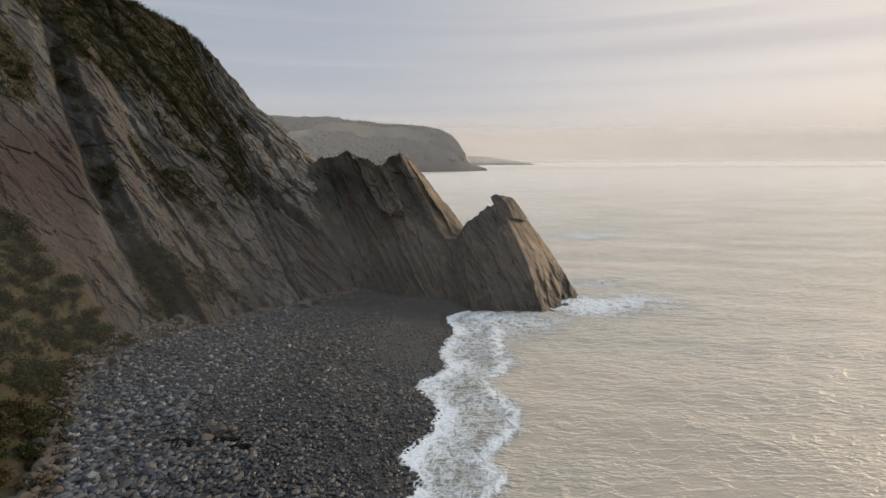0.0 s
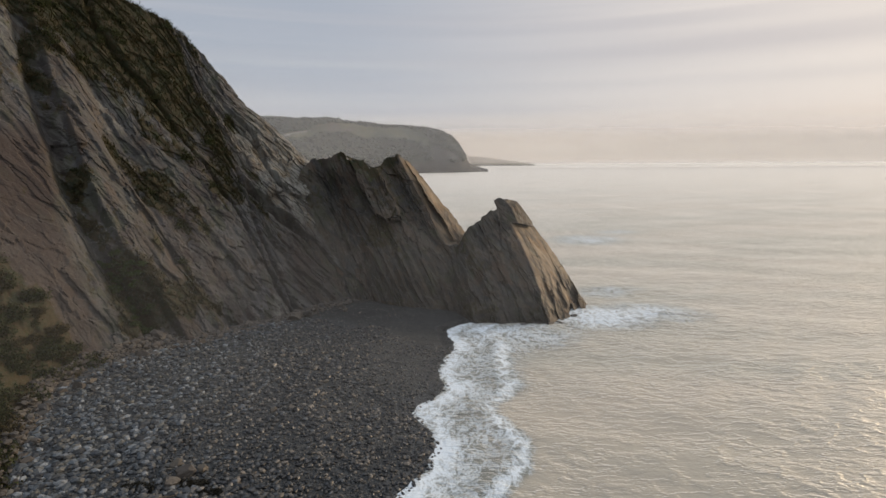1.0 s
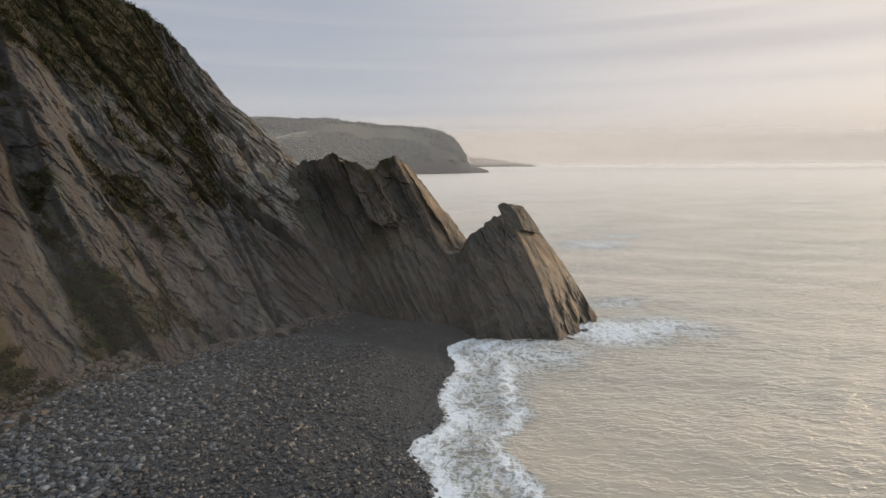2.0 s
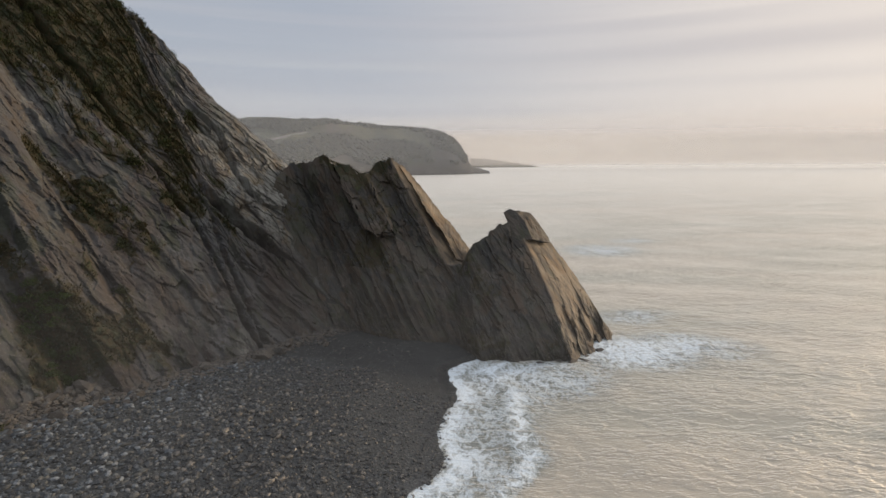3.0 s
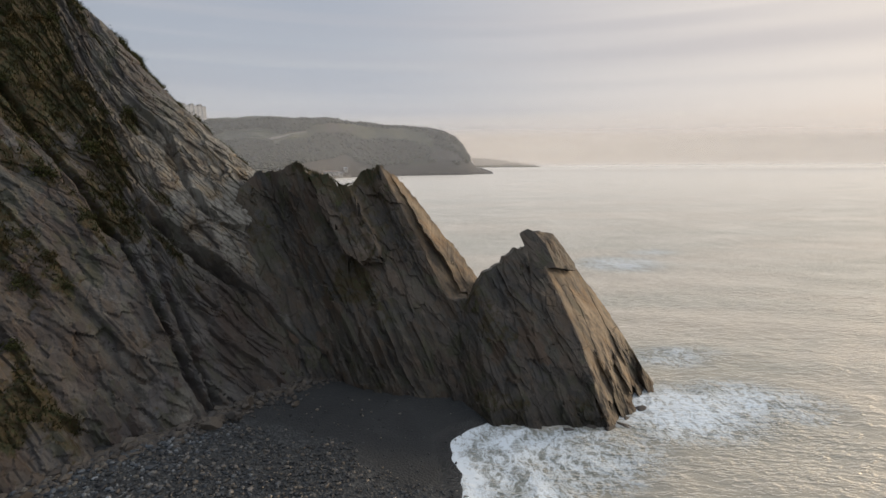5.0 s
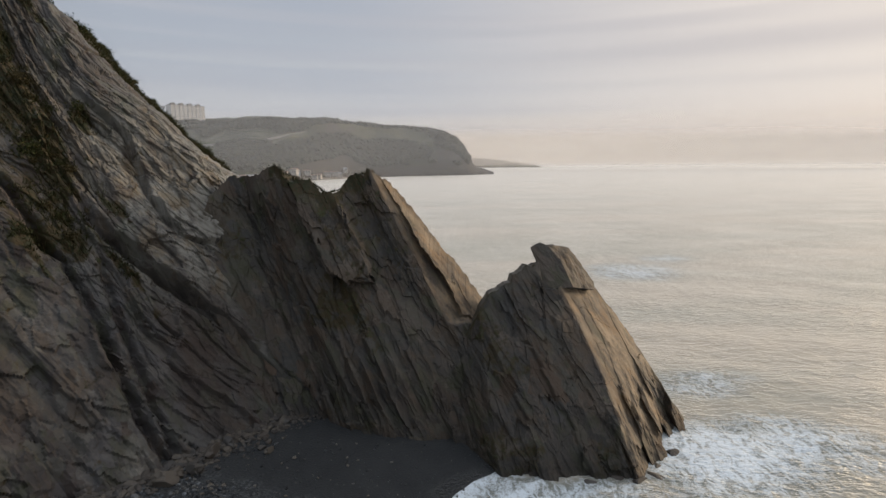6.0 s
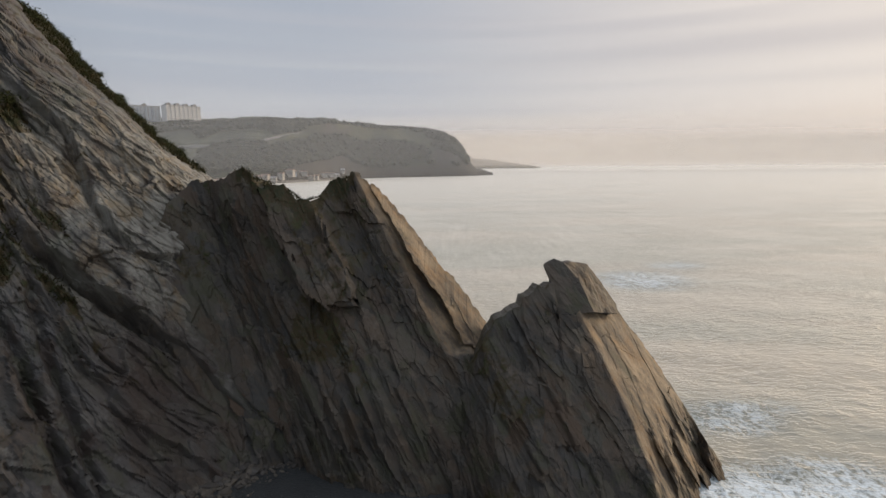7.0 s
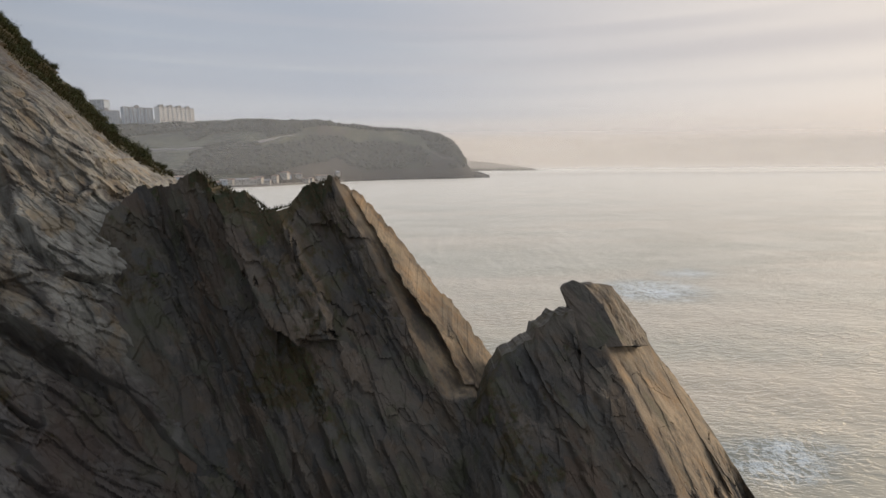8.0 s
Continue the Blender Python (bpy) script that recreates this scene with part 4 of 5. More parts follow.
for k in range(170):
    s = rng.uniform(-42, -4) if k % 4 else rng.uniform(-4, 20)
    p, *_ = cliff_base(np.array([[-np.interp(1.0, EDGE_Z, EDGE_S) + s]]), np.array([[1.0]]))
    q = p[0, 0] + OUT * rng.uniform(-0.5, 3.2 if s < -4 else 1.2)
    boulder(q[0], q[1], rng.uniform(0.16, 0.50) * (1.5 if k % 9 == 0 else 1.0), k, "angular brown boulder fallen at the cliff foot")
for k in range(16):
    boulder(rng.uniform(-23, -16), rng.uniform(84.5, 89.5), rng.uniform(0.25, 0.6), k, "dark boulder lying in the corner below the spur")
for x, y, r in ((-23.2, 80.6, 1.2), (-21.6, 82.2, 1.0), (-22.9, 81.4, 0.8), (-21.2, 84.6, 0.9), (-20.4, 86.0, 0.7)):
    boulder(x, y, r, int(r * 10), "large tan block fallen at the cliff foot", 0.35)
for x, y, r in ((11.6, 84.2, 0.8), (14.0, 84.9, 0.8), (15.8, 84.4, 0.9), (17.5, 85.4, 1.0), (13.0, 85.0, 0.7), (18.2, 86.6, 0.7), (20.6, 89.0, 0.8), (22.6, 92.2, 0.7)):
    boulder(x, y, r, int(r * 10), "wet brown rock awash at the foot of the stack", 0.3)
for x, y, r in ((-20.6, 42.5, 0.75), (-21.8, 43.6, 0.6), (-19.6, 43.3, 0.55), (-21.0, 41.2, 0.7), (-17.2, 53, 0.4), (-15.6, 53.4, 0.45)):
    boulder(x, y, r, int(r * 20), "tan flat-topped boulder lying among the shingle")

# scree: small broken stone spilt from the bank and the cliff foot, one mesh
sc = np.random.default_rng(63)
n = 4200
ss = np.where(sc.random(n) < 0.72, sc.uniform(-46, -5, n), sc.uniform(-5, 24, n))
p, *_ = cliff_base((ss - np.interp(1.0, EDGE_Z, EDGE_S))[:, None], np.full((n, 1), 1.0))
away_ = np.abs(sc.normal(0, 1, n)) * np.where(ss < -5, 2.4, 1.5)
p = p[:, 0] + OUT * (away_ - np.where(ss < -5, 1.6, 0.2))[:, None] + ALONG * sc.normal(0, 0.4, (n, 1))
rad = sc.uniform(0.10, 0.36, n) * np.where(sc.random(n) < 0.08, 1.7, 1.0) * np.clip(1.25 - 0.2 * away_, 0.4, 1.25)
SCREE = ico(1, 3, (1, 1, 1), 0.5)
ball_v, ball_f = np.array([v.co[:] for v in SCREE.verts]), np.array([[v.index for v in f.verts] for f in SCREE.faces])
SCREE.free()
turns = sc.uniform(0, 2 * np.pi, n)[:, None]
V = ball_v[None] * (1 + 0.5 * (sc.random((n, len(ball_v), 1)) - 0.5)) * (rad[:, None, None] * np.stack([sc.uniform(0.9, 1.6, n), sc.uniform(0.6, 1.0, n), sc.uniform(0.4, 0.8, n)], 1)[:, None, :])
V = np.stack([V[..., 0] * np.cos(turns) - V[..., 1] * np.sin(turns), V[..., 0] * np.sin(turns) + V[..., 1] * np.cos(turns), V[..., 2]], -1)
ground_z = np.maximum(beach_height(p[:, 0], p[:, 1]), SEA)
rise = np.where(ss < -5, np.maximum(0, 1.6 - away_) * 0.75, 0)
V += np.stack([p[:, 0], p[:, 1], ground_z + rise + 0.2 * rad], 1)[:, None, :]
F = (ball_f[None] + len(ball_v) * np.arange(n)[:, None, None]).reshape(-1, 3)
tagged(new("scree", mesh_of("scree", V, F, BOULDER)), "angular brown and tan scree along the cliff foot", "scree", kind="stuff")

# dark wrack and a stick of driftwood washed up among the stones


def seaweed(x, y, r, seed):
    g = np.random.default_rng(seed)
    n = 420
    a, d = g.uniform(0, 2 * np.pi, n), r * np.sqrt(g.random(n))
    cx, cy = x + 1.7 * d * np.cos(a), y + 0.6 * d * np.sin(a)
    cz = beach_height(cx, cy) + 0.10 + 0.30 * r * np.clip(1 - d / r, 0, 1) * g.random(n)
    c = np.stack([cx, cy, cz], 1)
    u = g.normal(size=(n, 3)) * np.array([1, 1, 0.35])
    u /= np.linalg.norm(u, axis=1, keepdims=True)
    w = np.cross(u, g.normal(size=(n, 3)))
    w /= np.linalg.norm(w, axis=1, keepdims=True)
    V = np.stack([c - u * 0.22, c + w * 0.07, c + u * 0.22, c - w * 0.07], 1).reshape(-1, 3)
    ob = new("seaweed", mesh_of("seaweed", V, np.arange(4 * n).reshape(-1, 4), WRACK))
    return tagged(ob, "low dark heap of wet seaweed on the shingle", "seaweed")


for k, (x, y, r) in enumerate(((-22.6, 40.6, 1.0), (-19.4, 41.4, 0.9), (-17.6, 40.6, 0.6))):
    seaweed(x, y, r, 500 + k)
stick = bmesh.new()
for k in range(4):
    m = pose(-20.9 + 0.32 * k, 39.2 + 0.10 * k + 0.05 * (k % 2), float(beach_height(np.array(-20.4), np.array(39.4))) + 0.26, 0, 90, 18 + 9 * (k % 2))
    bmesh.ops.create_cone(stick, segments=8, cap_ends=True, radius1=0.10 - 0.015 * k, radius2=0.085 - 0.015 * k, depth=0.38, matrix=m)
stick_me = bpy.data.meshes.new("driftwood")
stick.to_mesh(stick_me)
stick.free()
stick_me.materials.append(BARK)
tagged(new("driftwood", stick_me), "short crooked stick of brown driftwood on the shingle", "driftwood")

# grass along the spur's crest
gx_ = rng.uniform(-19.6, -8.6, 900)
gz_ = np.interp(gx_, SPUR_X, SPUR_Z)
gy_ = spur_front(gx_, gz_)[0] + rng.uniform(-0.1, 1.3, 900)
base = np.stack([gx_, gy_, gz_ - 0.15], 1)
lean = np.array([0, 0, 0.24]) + rng.normal(size=(900, 3)) * 0.1
wide = np.cross(lean, rng.normal(size=(900, 3)))
wide *= 0.05 / np.linalg.norm(wide, axis=1, keepdims=True)
V = np.stack([base - wide, base + wide, base + lean], 1).reshape(-1, 3)
tagged(new("crest_grass", mesh_of("crest_grass", V, np.arange(2700).reshape(-1, 3), GRASS)), "short wind-bent grass along the spur's crest", "grass", kind="stuff")

# faded marks painted on the rock above the spur
mark = bmesh.new()
for k, (u, v, w, h) in enumerate(((0, 0, 0.10, 0.5), (0.22, 0.05, 0.30, 0.09), (0.30, 0.28, 0.09, 0.4), (0.55, 0.0, 0.09, 0.45), (0.7, 0.22, 0.28, 0.09), (0.95, 0.0, 0.1, 0.42))):
    box(mark, u, -0.03, v, u + w, 0.0, v + h)
mark_me = bpy.data.meshes.new("graffiti")
mark.to_mesh(mark_me)
mark.free()
mark_me.materials.append(WALL_DULL)
graffiti = new("graffiti", mark_me)
graffiti.matrix_world = pose(-27.0, 100.6, 23.2, -25, 0, math.degrees(math.atan2(0.8, 0.6))) @ Matrix.Scale(0.62, 4)
tagged(graffiti, "small faded white paint marks on the bare rock", "graffiti")

# ---------- scrub on the cliff ----------


def leaves(r, count, leaf, seed, flat=0.75, upright=0.35):
    g = np.random.default_rng(seed)
    clumps = g.normal(size=(14, 3))
    clumps /= np.linalg.norm(clumps, axis=1, keepdims=True)
    clumps *= g.uniform(0.35, 0.8, (14, 1)) * r
    clumps[:, 2] = np.abs(clumps[:, 2]) * flat + 0.15 * r
    c = clumps[g.integers(0, 14, count)] + g.normal(size=(count, 3)) * r * np.array([0.24, 0.24, 0.2])
    c[:, 2] = np.maximum(c[:, 2], 0.02)
    a = g.normal(size=(count, 3))
    a /= np.linalg.norm(a, axis=1, keepdims=True)
    b = np.cross(a, g.normal(size=(count, 3)))
    b /= np.linalg.norm(b, axis=1, keepdims=True)
    L = leaf * g.uniform(0.6, 1.3, (count, 1))
    V = np.stack([c - a * L, c + b * L * 0.45, c + a * L, c - b * L * 0.45], 1)
    return V.reshape(-1, 3), np.arange(count * 4).reshape(-1, 4)


def shrub(r, seed, mat, label, kind_word):
    root = new(kind_word)
    V, F = leaves(r, 420, 0.128 * r ** 0.5, seed)
    crown = new("crown", mesh_of("crown", V, F, mat))
    crown.parent = root
    bm = bmesh.new()
    g = random.Random(seed)
    for k in range(5):
        a = k * 1.25 + g.random()
        m = pose(0, 0, 0, 0, g.uniform(15, 50), math.degrees(a)) @ Matrix.Translation((0, 0, 0.36 * r))
        bmesh.ops.create_cone(bm, segments=6, radius1=0.05 * r, radius2=0.015 * r, depth=0.8 * r, matrix=m)
    part("stem", bm, BARK, root)
    return tagged(root, label, kind_word, group="scrub on the cliff")


SHRUBS = [(0.9, LEAF, "dark green gorse bush rooted in the cliff", "bush"), (1.25, LEAF, "rounded dark green bush on the slope", "bush"),
          (0.7, LEAF_DRY, "brown bracken clump on the slope", "bracken"), (1.0, LEAF_DRY, "rusty brown heather clump on the cliff", "heather")]
protos = [shrub(r, 300 + k, m, l, w) for k, (r, m, l, w) in enumerate(SHRUBS)]


def cliff_spot(s, z, past=None):
    se = float(np.interp(z, EDGE_Z, EDGE_S))
    d = s - se if past is None else past
    P, n, s2, p2, b2, _ = cliff_surface(np.array([[d]]), np.array([[float(z)]]))
    return P[0, 0], n[0, 0], float(cliff_growth(s2, np.array([[float(z)]]), p2, b2)[0, 0]), float(b2[0, 0])


gully_bush = shrub(1.0, 391, LEAF_GREEN, "bright green shrub in the damp gully", "shrub")
for k in range(34):
    z_g = rng.uniform(3.5, 13.5)
    p, n, g, b = cliff_spot(float(np.interp(z_g, [3, 6, 13], [-9.0, -9.8, -10.4])) + rng.normal(0, 1.0), z_g)
    m = pose(*(p - n * 0.1), 0, 0, rng.uniform(0, 360)) @ Matrix.Scale(rng.uniform(0.5, 1.0), 4)
    c = gully_bush if k == 0 else copy_thing(gully_bush, m)
    c.matrix_basis = m

placed = [0, 0, 0, 0]
tries = 0
while sum(placed) < 600 and tries < 9000:
    tries += 1
    if tries % 6 == 0:
        p, n, g, b = cliff_spot(0, rng.uniform(24, 50), rng.uniform(17, 31))
        keep = 0.8 if g > 0.4 else 0
    elif tries % 2 == 0 or tries % 5 == 0:
        p, n, g, b = cliff_spot(rng.uniform(-42, -10), rng.uniform(0.8, 17))
        keep = 1.0 if b > 0.5 else 0
    else:
        p, n, g, b = cliff_spot(rng.uniform(-30, 14), rng.uniform(9, 53))
        keep = g * 1.4 if g > 0.55 else 0
    if rng.random() > keep:
        continue
    k = int(rng.choice([0, 1, 2, 3], p=[0.30, 0.24, 0.24, 0.22]))
    m = pose(*(p - n * 0.15), 0, 0, rng.uniform(0, 360)) @ Matrix.Scale(rng.uniform(0.7, 1.5) if b > 0.5 else rng.uniform(0.55, 1.15), 4)
    if placed[k] == 0:
        protos[k].matrix_basis = m
    else:
        c = copy_thing(protos[k], m)
        c.scale = [m.to_scale()[0]] * 3
    placed[k] += 1

# wind-cut trees and gorse on the crest
V, F = leaves(1.0, 1100, 0.085, 377, 0.6)
CREST_LEAVES = mesh_of("crown", V, F, LEAF)


def crest_tree():
    root = new("crest_tree")
    crown = new("crown", CREST_LEAVES)
    crown.parent = root
    bm = bmesh.new()
    g = random.Random(378)
    for k in range(6):
        m = pose(0, 0, 0, 0, g.uniform(5, 45), 60 * k + g.uniform(-20, 20)) @ Matrix.Translation((0, 0, 0.22))
        bmesh.ops.create_cone(bm, segments=6, radius1=0.05, radius2=0.018, depth=0.75, matrix=m)
    part("stem", bm, BARK, root)
    return tagged(root, "low dark wind-cut tree on the cliff's crest", "tree", group="wind-cut trees on the crest")


first = crest_tree()
for k in range(100):
    z_m, past_m = rng.uniform(27, 52), rng.uniform(23, 33)
    p, n, g, b = cliff_spot(0, z_m, past_m)
    size = rng.uniform(0.6, 1.35)
    m = pose(*(p - n * 0.3), 0, 0, rng.uniform(0, 360)) @ Matrix.Scale(size, 4)
    c = first if k == 0 else copy_thing(first, m)
    c.matrix_basis = m

# rough grass, one mesh
gn = 26000
pick_d, pick_z = rng.uniform(-52, 30, gn), rng.uniform(0, 54, gn)
P, n_, s_, past_, bank_, tone_ = cliff_surface(pick_d[:, None], pick_z[:, None])
keep = (cliff_growth(s_, pick_z[:, None], past_, bank_)[:, 0] > 0.52)
P, nn = P[keep, 0], n_[keep, 0]
blades = []
for k in range(5):
    m = len(P)
    base = P + rng.normal(size=(m, 3)) * 0.18
    lean = nn * 0.2 + np.array([0, 0, 0.28]) + rng.normal(size=(m, 3)) * 0.18
    lean *= rng.uniform(0.5, 1.2, (m, 1))
    side = np.cross(lean, rng.normal(size=(m, 3)))
    side *= 0.06 / np.linalg.norm(side, axis=1, keepdims=True)
    blades.append(np.stack([base - side, base + side, base + lean], 1))
V = np.concatenate(blades).reshape(-1, 3)
grass = new("rough_grass", mesh_of("rough_grass", V, np.arange(len(V)).reshape(-1, 3), GRASS))
tagged(grass, "rough green and straw-brown grass on the cliff", "grass", kind="stuff")

# ---------- the far headland ----------
HEAD_X = [-1400, -700, -420, -280, -205, -185, -150, -78, -12, 2, 15, 27, 40, 56]
HEAD_Y = [480, 520, 570, 600, 650, 690, 770, 822, 845, 850, 855, 862, 872, 900]
HEAD_H = [82, 78, 71, 75, 77, 78, 77, 73, 65, 58, 44, 23, 9, 3]


def head_height(x, y):
    front = sum(np.interp(x + o, HEAD_X, HEAD_Y) for o in (-30, -15, 0, 15)) / 4
    h = np.interp(x, HEAD_X, HEAD_H)
    wide = np.interp(x, [-700, -300, -190, -60, 10, 50], [190, 150, 105, 75, 42, 26])
    t = np.clip((y - front) / wide, -0.3, 1)
    up_ = np.where(t > 0, np.clip(t, 0, 1) ** 0.8, t)
    z = SEA + h * up_ * (0.95 + 0.10 * fbm(x * 0.02, y * 0.02, 4, 201)) + 3.0 * (fbm(x * 0.05, y * 0.05, 3, 202) - 0.5) * np.clip(t * 4, 0, 1)
    z = z + 27 * sstep(870, 990, y) * sstep(-190, -330, x)
    back = sstep(1500, 1150, y)
    return np.where(y > 1150, z * back - 3 * (1 - back), z)


hx = np.concatenate([np.linspace(-1400, -520, 60)[:-1], np.linspace(-520, 66, 250)])
hy = np.concatenate([np.linspace(460, 580, 24)[:-1], np.linspace(580, 980, 175), np.linspace(980, 1500, 30)[1:]])
X, Y = np.meshgrid(hx, hy, indexing="ij")
Z = head_height(X, Y)
treey = (3.0 * (fbm(X / 5.0, Y / 5.0, 4, 210, 0.65) - 0.35)) * sstep(20, 45, Z) * sstep(0.35, 0.6, fbm(X * 0.01, Y * 0.01, 3, 215) + 0.25 * sstep(60, 80, Z))
gxz, gyz = np.gradient(Z, hx, hy)
bare = np.clip(sstep(0.75, 1.5, np.hypot(gxz, gyz)) * 0.7 + 0.8 * sstep(-40, 10, X) * sstep(60, 30, Z) + 0.2 * sstep(8, 3, Z), 0, 1)
head = sheet("ground_headland", np.stack([X, Y, Z + treey], -1), LAND, False, {"bare": bare})
tagged(head, "hazy wooded headland with a rocky point", "headland", kind="structure")

# far woods: small crowns in belts and along the skyline
wr = np.random.default_rng(52)
wx, wt = wr.uniform(-430, 25, 15000), wr.uniform(0.08, 1.1, 15000)
wy = np.interp(wx, HEAD_X, HEAD_Y) + wt * np.interp(wx, [-700, -300, -190, -60, 10, 50], [190, 150, 105, 75, 42, 26])
belt = fbm(wx * 0.012 + 3, wt * 3.0, 3, 222) + 0.22 * sstep(0.86, 0.98, wt)
chosen = np.where(belt > 0.47)[0][:5000]
wx, wy = wx[chosen], wy[chosen]
wz, wrad = head_height(wx, wy), wr.uniform(1.8, 4.6, len(wx)) * np.where(wt[chosen] > 0.86, 0.7, 1.0)
bm = bmesh.new()
bmesh.ops.create_icosphere(bm, subdivisions=1, radius=1)
ball_v, ball_f = np.array([v.co[:] for v in bm.verts]), np.array([[v.index for v in f.verts] for f in bm.faces])
bm.free()
V = ball_v[None] * (0.7 + 0.6 * wr.random((len(wx), len(ball_v), 1))) * (wrad[:, None, None] * np.array([1.25, 1.25, 0.9])) + np.stack([wx, wy, wz + 0.7 * wrad], 1)[:, None, :]
F = (ball_f[None] + len(ball_v) * np.arange(len(wx))[:, None, None]).reshape(-1, 3)
tagged(new("far_woods", mesh_of("far_woods", V, F, FAR_LEAF)), "dark green belts of trees on the far headland", "trees", kind="stuff")


def far_ridge(name, x0, x1, y, height, seed, depth, label):
    x = np.linspace(x0, x1, 160)
    v = np.linspace(0, 1, 14)
    h = height(x) * (0.85 + 0.3 * fbm(x / 260, x * 0, 4, seed))
    Xx = np.repeat(x[:, None], 14, 1)
    Yy = y + depth * v[None, :] + 0 * Xx
    Zz = SEA - 1 + h[:, None] * np.sin(np.pi * np.minimum(v, 0.999)) ** 0.7
    Zz = Zz + 0.06 * h[:, None] * (fbm(Xx / 60, Yy / 60, 4, seed + 3) - 0.5)
    ob = sheet(name, np.stack([Xx, Yy, Zz], -1), LAND, False, {"bare": np.zeros(Xx.shape)})
    return tagged(ob, label, "far coast", kind="structure")


far_ridge("backdrop_low_point", 52, 235, 1400, lambda x: np.interp(x, [52, 100, 140, 215, 235], [27, 25, 18, 7, 0]), 231, 60, "low rocky point beyond the headland in the haze")
far_ridge("backdrop_far_coast", 700, 4500, 4250, lambda x: np.interp(x, [700, 1150, 1900, 2600, 3250, 3330, 3420, 4500], [2, 110, 150, 170, 178, 196, 182, 188]), 241, 400, "pale distant coast along the horizon")

# the coast road on its terrace
RX = np.linspace(-440, -189, 70)
ry = np.interp(RX, [-440, -340, -249, -215, -189], [640, 655, 675, 712, 757])
rz = head_height(RX, ry)
road_rows = []
for off, lift in ((-1.3, -0.5), (-1.2, 2.6), (1.2, 2.8), (1.3, -1.0)):
    road_rows.append(np.stack([RX, ry + off, np.convolve(np.pad(rz, 10, mode="edge"), np.ones(21) / 21, "valid") + lift], -1))
road = sheet("road_coast", np.stack(road_rows, 1), ASPHALT, True)
tagged(road, "pale coast road cut across the far hillside", "road", kind="structure")


# ---------- the town on the headland ----------


def window_mesh(w, h, name="window"):
    bm = bmesh.new()
    box(bm, -w / 2, -0.12, -h / 2, w / 2, 0.05, h / 2)
    me = bpy.data.meshes.new(name)
    bm.to_mesh(me)
    bm.free()
    me.materials.append(GLASS)
    return me


WIN_FLAT, WIN_HOUSE = window_mesh(1.5, 1.5), window_mesh(1.2, 1.3)


def apartment(x, y, z, w, dp, floors, bays, wall, label, towers=0, turn=0):
    root = new("apartment_building")
    h = floors * 2.9
    bm = bmesh.new()
    box(bm, -w / 2, 0, -6, w / 2, dp, h)
    bay = w / bays
    part("wall", bm, wall, root)
    for k in range(bays):          # flat piers between the recessed window columns
        bm = bmesh.new()
        box(bm, -w / 2 + k * bay, -0.9, -4, -w / 2 + k * bay + bay * 0.55, -0.003, h + 0.4)
        part("pier", bm, wall, root)
    bm = bmesh.new()
    box(bm, -w / 2 - 0.4, -1.2, h + 0.404, w / 2 + 0.4, dp + 0.4, h + 1.3)
    part("roof", bm, ROOF_GREY, root)
    for k in range(towers):
        bm = bmesh.new()
        cx = -w / 2 + (k + 0.5) * w / towers
        box(bm, cx - 2.6, dp * 0.3, h + 1.3, cx + 2.6, dp * 0.8, h + 3.6)
        v = box(bm, cx - 3.0, dp * 0.25, h + 3.6, cx + 3.0, dp * 0.85, h + 4.8)
        for q in v[4:]:
            q.co.x = cx + (q.co.x - cx) * 0.45
        part("roof_tower", bm, ROOF_GREY, root)
    for k in range(bays):
        for f in range(floors):
            for dx, yy in ((0.775, -0.06), (0.275, -0.95)):
                wn = new("window", WIN_FLAT)
                wn.parent = root
                wn.location = (-w / 2 + (k + dx) * bay, yy, 1.6 + f * 2.9)
    root.matrix_basis = pose(x, y, z, 0, 0, turn)
    return tagged(root, label, "apartment building", group="apartment blocks on the headland")


def ground_at(x, y):
    return float(head_height(np.array(float(x)), np.array(float(y))))


FLATS_Y = 862
apartment(-407, FLATS_Y, 80, 52, 16, 9, 8, WALL_WHITE, "pale apartment block with roof towers on the far hill", 4, 52)
apartment(-520, FLATS_Y + 10, 78, 34, 14, 9, 5, WALL_BLUE, "blue-grey apartment block on the far hill", 1, 35)
apartment(-462, FLATS_Y - 6, 80, 40, 14, 9, 4, WALL_BLUE, "blue-grey apartment block set back behind the others", 1, 45)
apartment(-540, FLATS_Y + 20, 86, 22, 14, 12, 3, WALL_BLUE, "tall grey apartment tower on the far hill", 0, 0)


def house(x, y, z, w, dp, h, wall, roof, label, turn):
    root = new("house")
    bm = bmesh.new()
    box(bm, -w / 2, -dp / 2, -3, w / 2, dp / 2, h)
    part("wall", bm, wall, root)
    bm = bmesh.new()
    a = [bm.verts.new(p) for p in ((-w / 2 - .4, -dp / 2 - .4, h), (w / 2 + .4, -dp / 2 - .4, h), (w / 2 + .4, dp / 2 + .4, h), (-w / 2 - .4, dp / 2 + .4, h), (-w / 2 - .4, 0, h + dp * 0.3), (w / 2 + .4, 0, h + dp * 0.3))]
    for f in ((0, 1, 5, 4), (2, 3, 4, 5), (1, 2, 5), (3, 0, 4), (3, 2, 1, 0)):
        bm.faces.new([a[k] for k in f])
    part("roof", bm, roof, root)
    for k in range(max(2, int(w / 3))):
        for f in range(max(1, int(h / 2.9))):
            wn = new("window", WIN_HOUSE)
            wn.parent = root
            wn.location = (-w / 2 + (k + 0.5) * w / max(2, int(w / 3)), -dp / 2 - 0.04, 1.6 + 2.8 * f)
    root.matrix_basis = pose(x, y, z, 0, 0, turn)
    return tagged(root, label, "house", group="houses by the far shore")


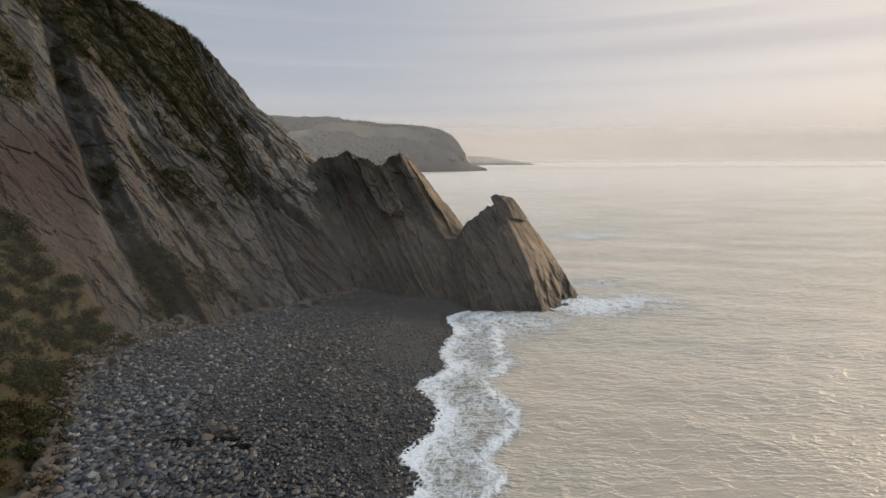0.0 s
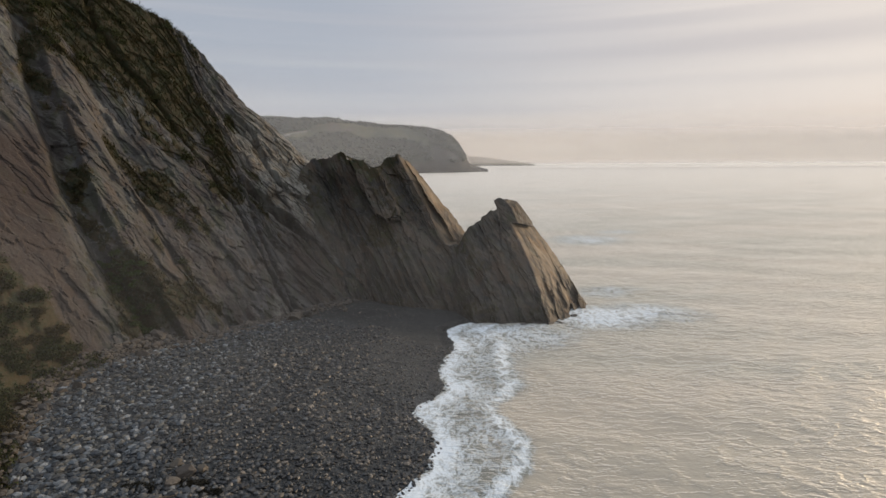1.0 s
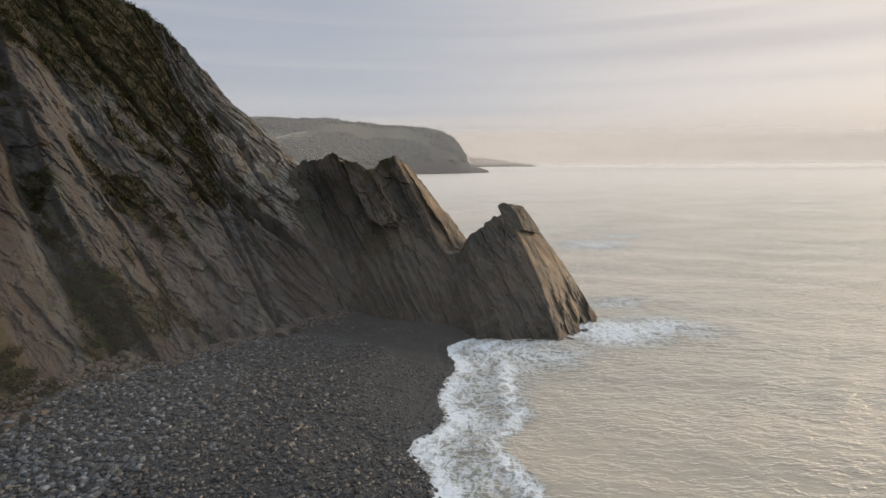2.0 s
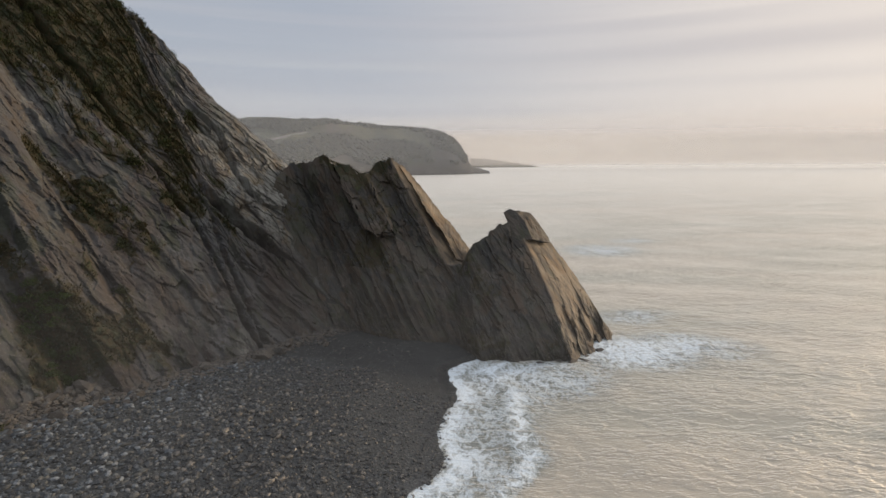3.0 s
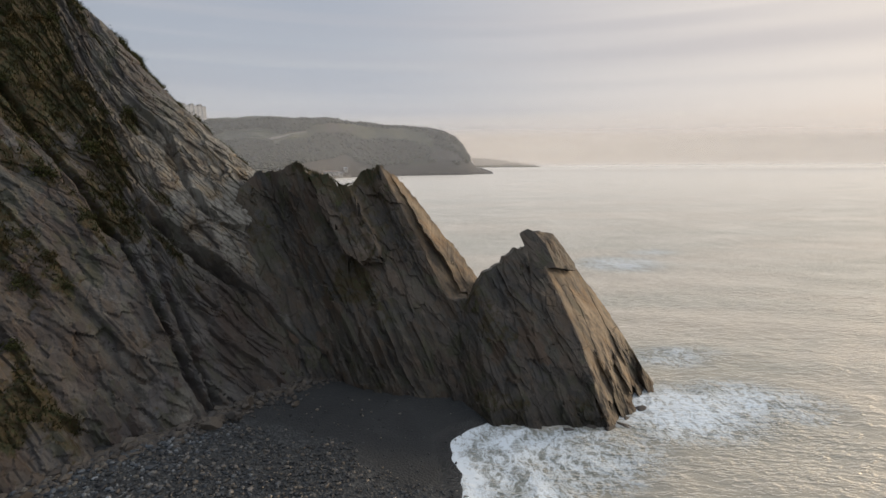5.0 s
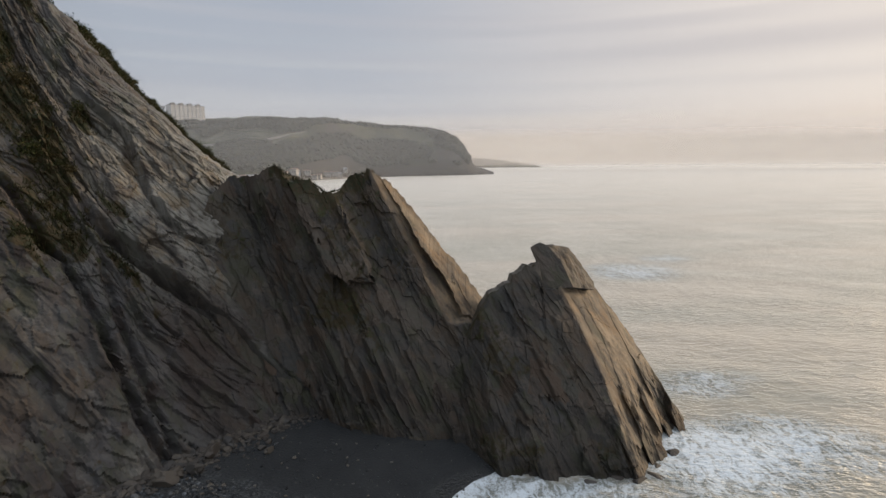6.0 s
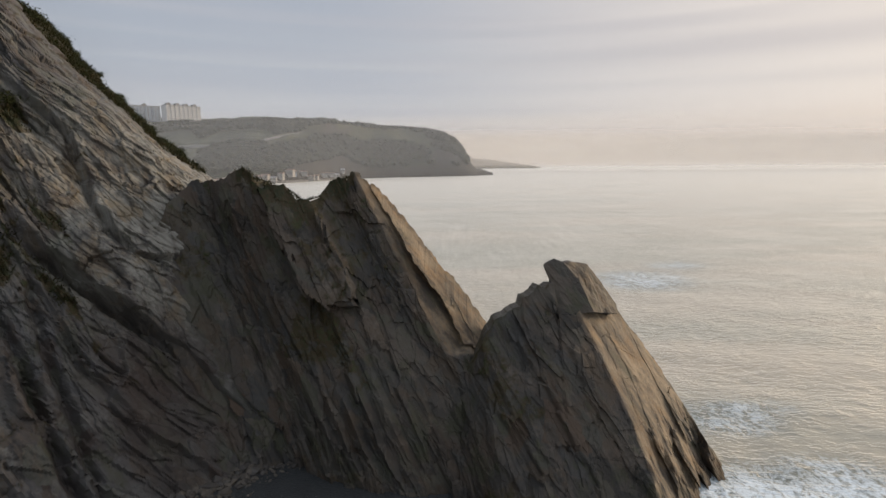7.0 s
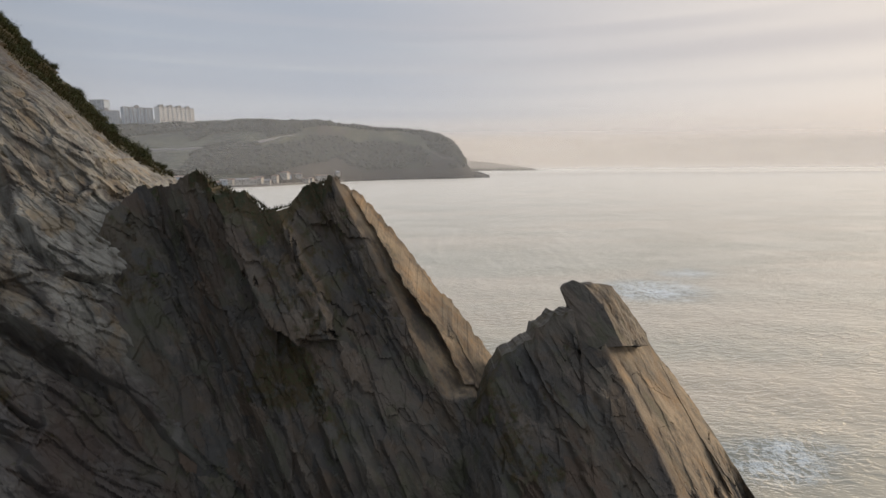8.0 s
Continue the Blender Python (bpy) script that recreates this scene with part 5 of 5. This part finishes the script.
hr = random.Random(11)
for k in range(24):
    x = -282 + k * 5.9 + hr.uniform(-2, 2)
    y = float(sum(np.interp(x + o, HEAD_X, HEAD_Y) for o in (-30, -15, 0, 15)) / 4) + hr.choice((2, 4, 7))
    white = hr.random() < 0.75
    house(x, y, ground_at(x, y) + 0.5, hr.uniform(5, 11), hr.uniform(4.5, 6.5), hr.choice((2.4, 2.6, 2.8, 3.6, 4.8)), WALL_DULL if white else WALL_BLUE,
          ROOF_TILE if hr.random() < 0.6 else ROOF_GREY, "small pale house with a pitched roof by the far shore" if white else "small grey house with a pitched roof by the far shore", hr.uniform(-12, 25))

# quay wall in front of the houses
qx = np.linspace(-345, -140, 40)
qy = sum(np.interp(qx + o, HEAD_X, HEAD_Y) for o in (-30, -15, 0, 15)) / 4 - 2
quay = sheet("trim_quay", np.stack([np.stack([qx, qy - 1.5, qx * 0 + SEA - 1], -1), np.stack([qx, qy - 1.2, qx * 0 + 1.4], -1), np.stack([qx, qy + 6, qx * 0 + 1.6], -1), np.stack([qx, qy + 9, qx * 0 + 0.5], -1)], 1), ASPHALT)
tagged(quay, "low pale quay wall along the far shore", "quay", kind="structure")

# ---------- upright tinted sheets that stand in for haze, from the near rocks to the far coast ---
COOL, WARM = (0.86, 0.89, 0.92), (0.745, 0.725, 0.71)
# the sheet at y=40 is added to lift the near rocks' darks
HAZE_SHEETS = [(40, 0.035, 23.5, 12, 18, COOL), (130, 0.06, 60, 10, 30, COOL), (245, 0.065, 80, 16, 34, COOL), (460, 0.12, 150, 30, 80, (0.72, 0.80, 0.92))]
HAZE_SHEETS += [(1120, 0.62, 130, 14, 34, WARM), (2200, 0.72, 150, 1.5, 50, WARM), (3600, 0.88, 205, 1, 135, WARM)]
for k, (y, density, top, foot, full, tint) in enumerate(HAZE_SHEETS):
    me = mesh_of("sea_mist", [(-4600, y, SEA), (4600, y, SEA), (4600, y, top), (-4600, y, top)], [(0, 1, 2, 3)], haze_material("sea_mist_%d" % k, density, top, foot, full, tint))
    tagged(new("sea_mist", me), "translucent sheet added for pale evening haze over the sea", "haze", kind="stuff")

# ---------- the shingle: one mesh of small stones, and the large ones singly ----------
sr = np.random.default_rng(77)
bm = bmesh.new()
bmesh.ops.create_icosphere(bm, subdivisions=1, radius=1)
ICO_V = np.array([v.co[:] for v in bm.verts])
ICO_F = np.array([[v.index for v in f.verts] for f in bm.faces])
bm.free()


def cliff_foot_x(y):
    """Where the shingle ends against the rock, roughly."""
    return np.interp(y, [-40, 30, 37, 46.5, 54, 62, 68, 73, 81, 90], [-30.5, -30.5, -33, -38.5, -43, -42.5, -38, -32, -24.5, -18])


def scatter(count, r_lo, r_hi, y0, y1, power=2.2):
    y = y0 + (y1 - y0) * sr.random(count) ** 1.15
    t = sr.random(count)
    x = cliff_foot_x(y) + (shore(y) + 0.6 - cliff_foot_x(y)) * t
    coarse = np.clip(1.10 - 0.45 * t + 0.5 * (fbm(x * 0.15, y * 0.15, 2, 301) - 0.5), 0.3, 1.2) * np.interp(y, [30, 65, 84], [1.0, 0.8, 0.5])
    r = (r_lo + (r_hi - r_lo) * sr.random(count) ** power) * coarse
    keepers = (y + 0.35 * x < 74 + 8 * (fbm(x * 0.2, y * 0.2, 2, 302) - 0.5)) | (sr.random(count) < 0.08)
    return x[keepers], y[keepers], r[keepers]


x, y, r = scatter(40000, 0.09, 0.40, 24, 88, 3.2)
n = len(x)
ang = sr.uniform(0, 2 * np.pi, n)
V = ICO_V[None] * (1 + 0.28 * (sr.random((n, 12, 1)) - 0.5)) * np.stack([r * sr.uniform(0.9, 1.5, n), r * sr.uniform(0.7, 1.0, n), r * sr.uniform(0.45, 0.8, n)], 1)[:, None, :]
tiltx = sr.normal(0, 0.25, n)[:, None]
V = np.stack([V[..., 0], V[..., 1] * np.cos(tiltx) - V[..., 2] * np.sin(tiltx), V[..., 1] * np.sin(tiltx) + V[..., 2] * np.cos(tiltx)], -1)
ca, sa = np.cos(ang)[:, None], np.sin(ang)[:, None]
V = np.stack([V[..., 0] * ca - V[..., 1] * sa + x[:, None], V[..., 0] * sa + V[..., 1] * ca + y[:, None], V[..., 2] + (beach_height(x, y) + r * 0.30)[:, None]], -1)
F = (ICO_F[None] + 12 * np.arange(n)[:, None, None]).reshape(-1, 3)
shingle = new("shingle", mesh_of("shingle", V, F, STONE))
shingle.parent = beach
tagged(shingle, "loose grey and tan beach pebbles", kind="stuff")

STONES = [rock_mesh("stone", 1, 40 + k, (1.0, 0.75 + 0.08 * (k % 3), 0.5 + 0.06 * (k % 4)), STONE, 0.5) for k in range(8)]
x, y, r = scatter(330, 0.34, 0.62, 30, 58, 2.5)
for k in range(min(300, len(x))):
    ob = new("stone", STONES[k % 8])
    ob.parent = beach
    z = float(beach_height(x[k:k + 1], y[k:k + 1])[0])
    ob.matrix_basis = pose(x[k], y[k], z + 0.22 * r[k], sr.uniform(-15, 15), sr.uniform(-15, 15), sr.uniform(0, 360)) @ Matrix.Scale(float(r[k]), 4)
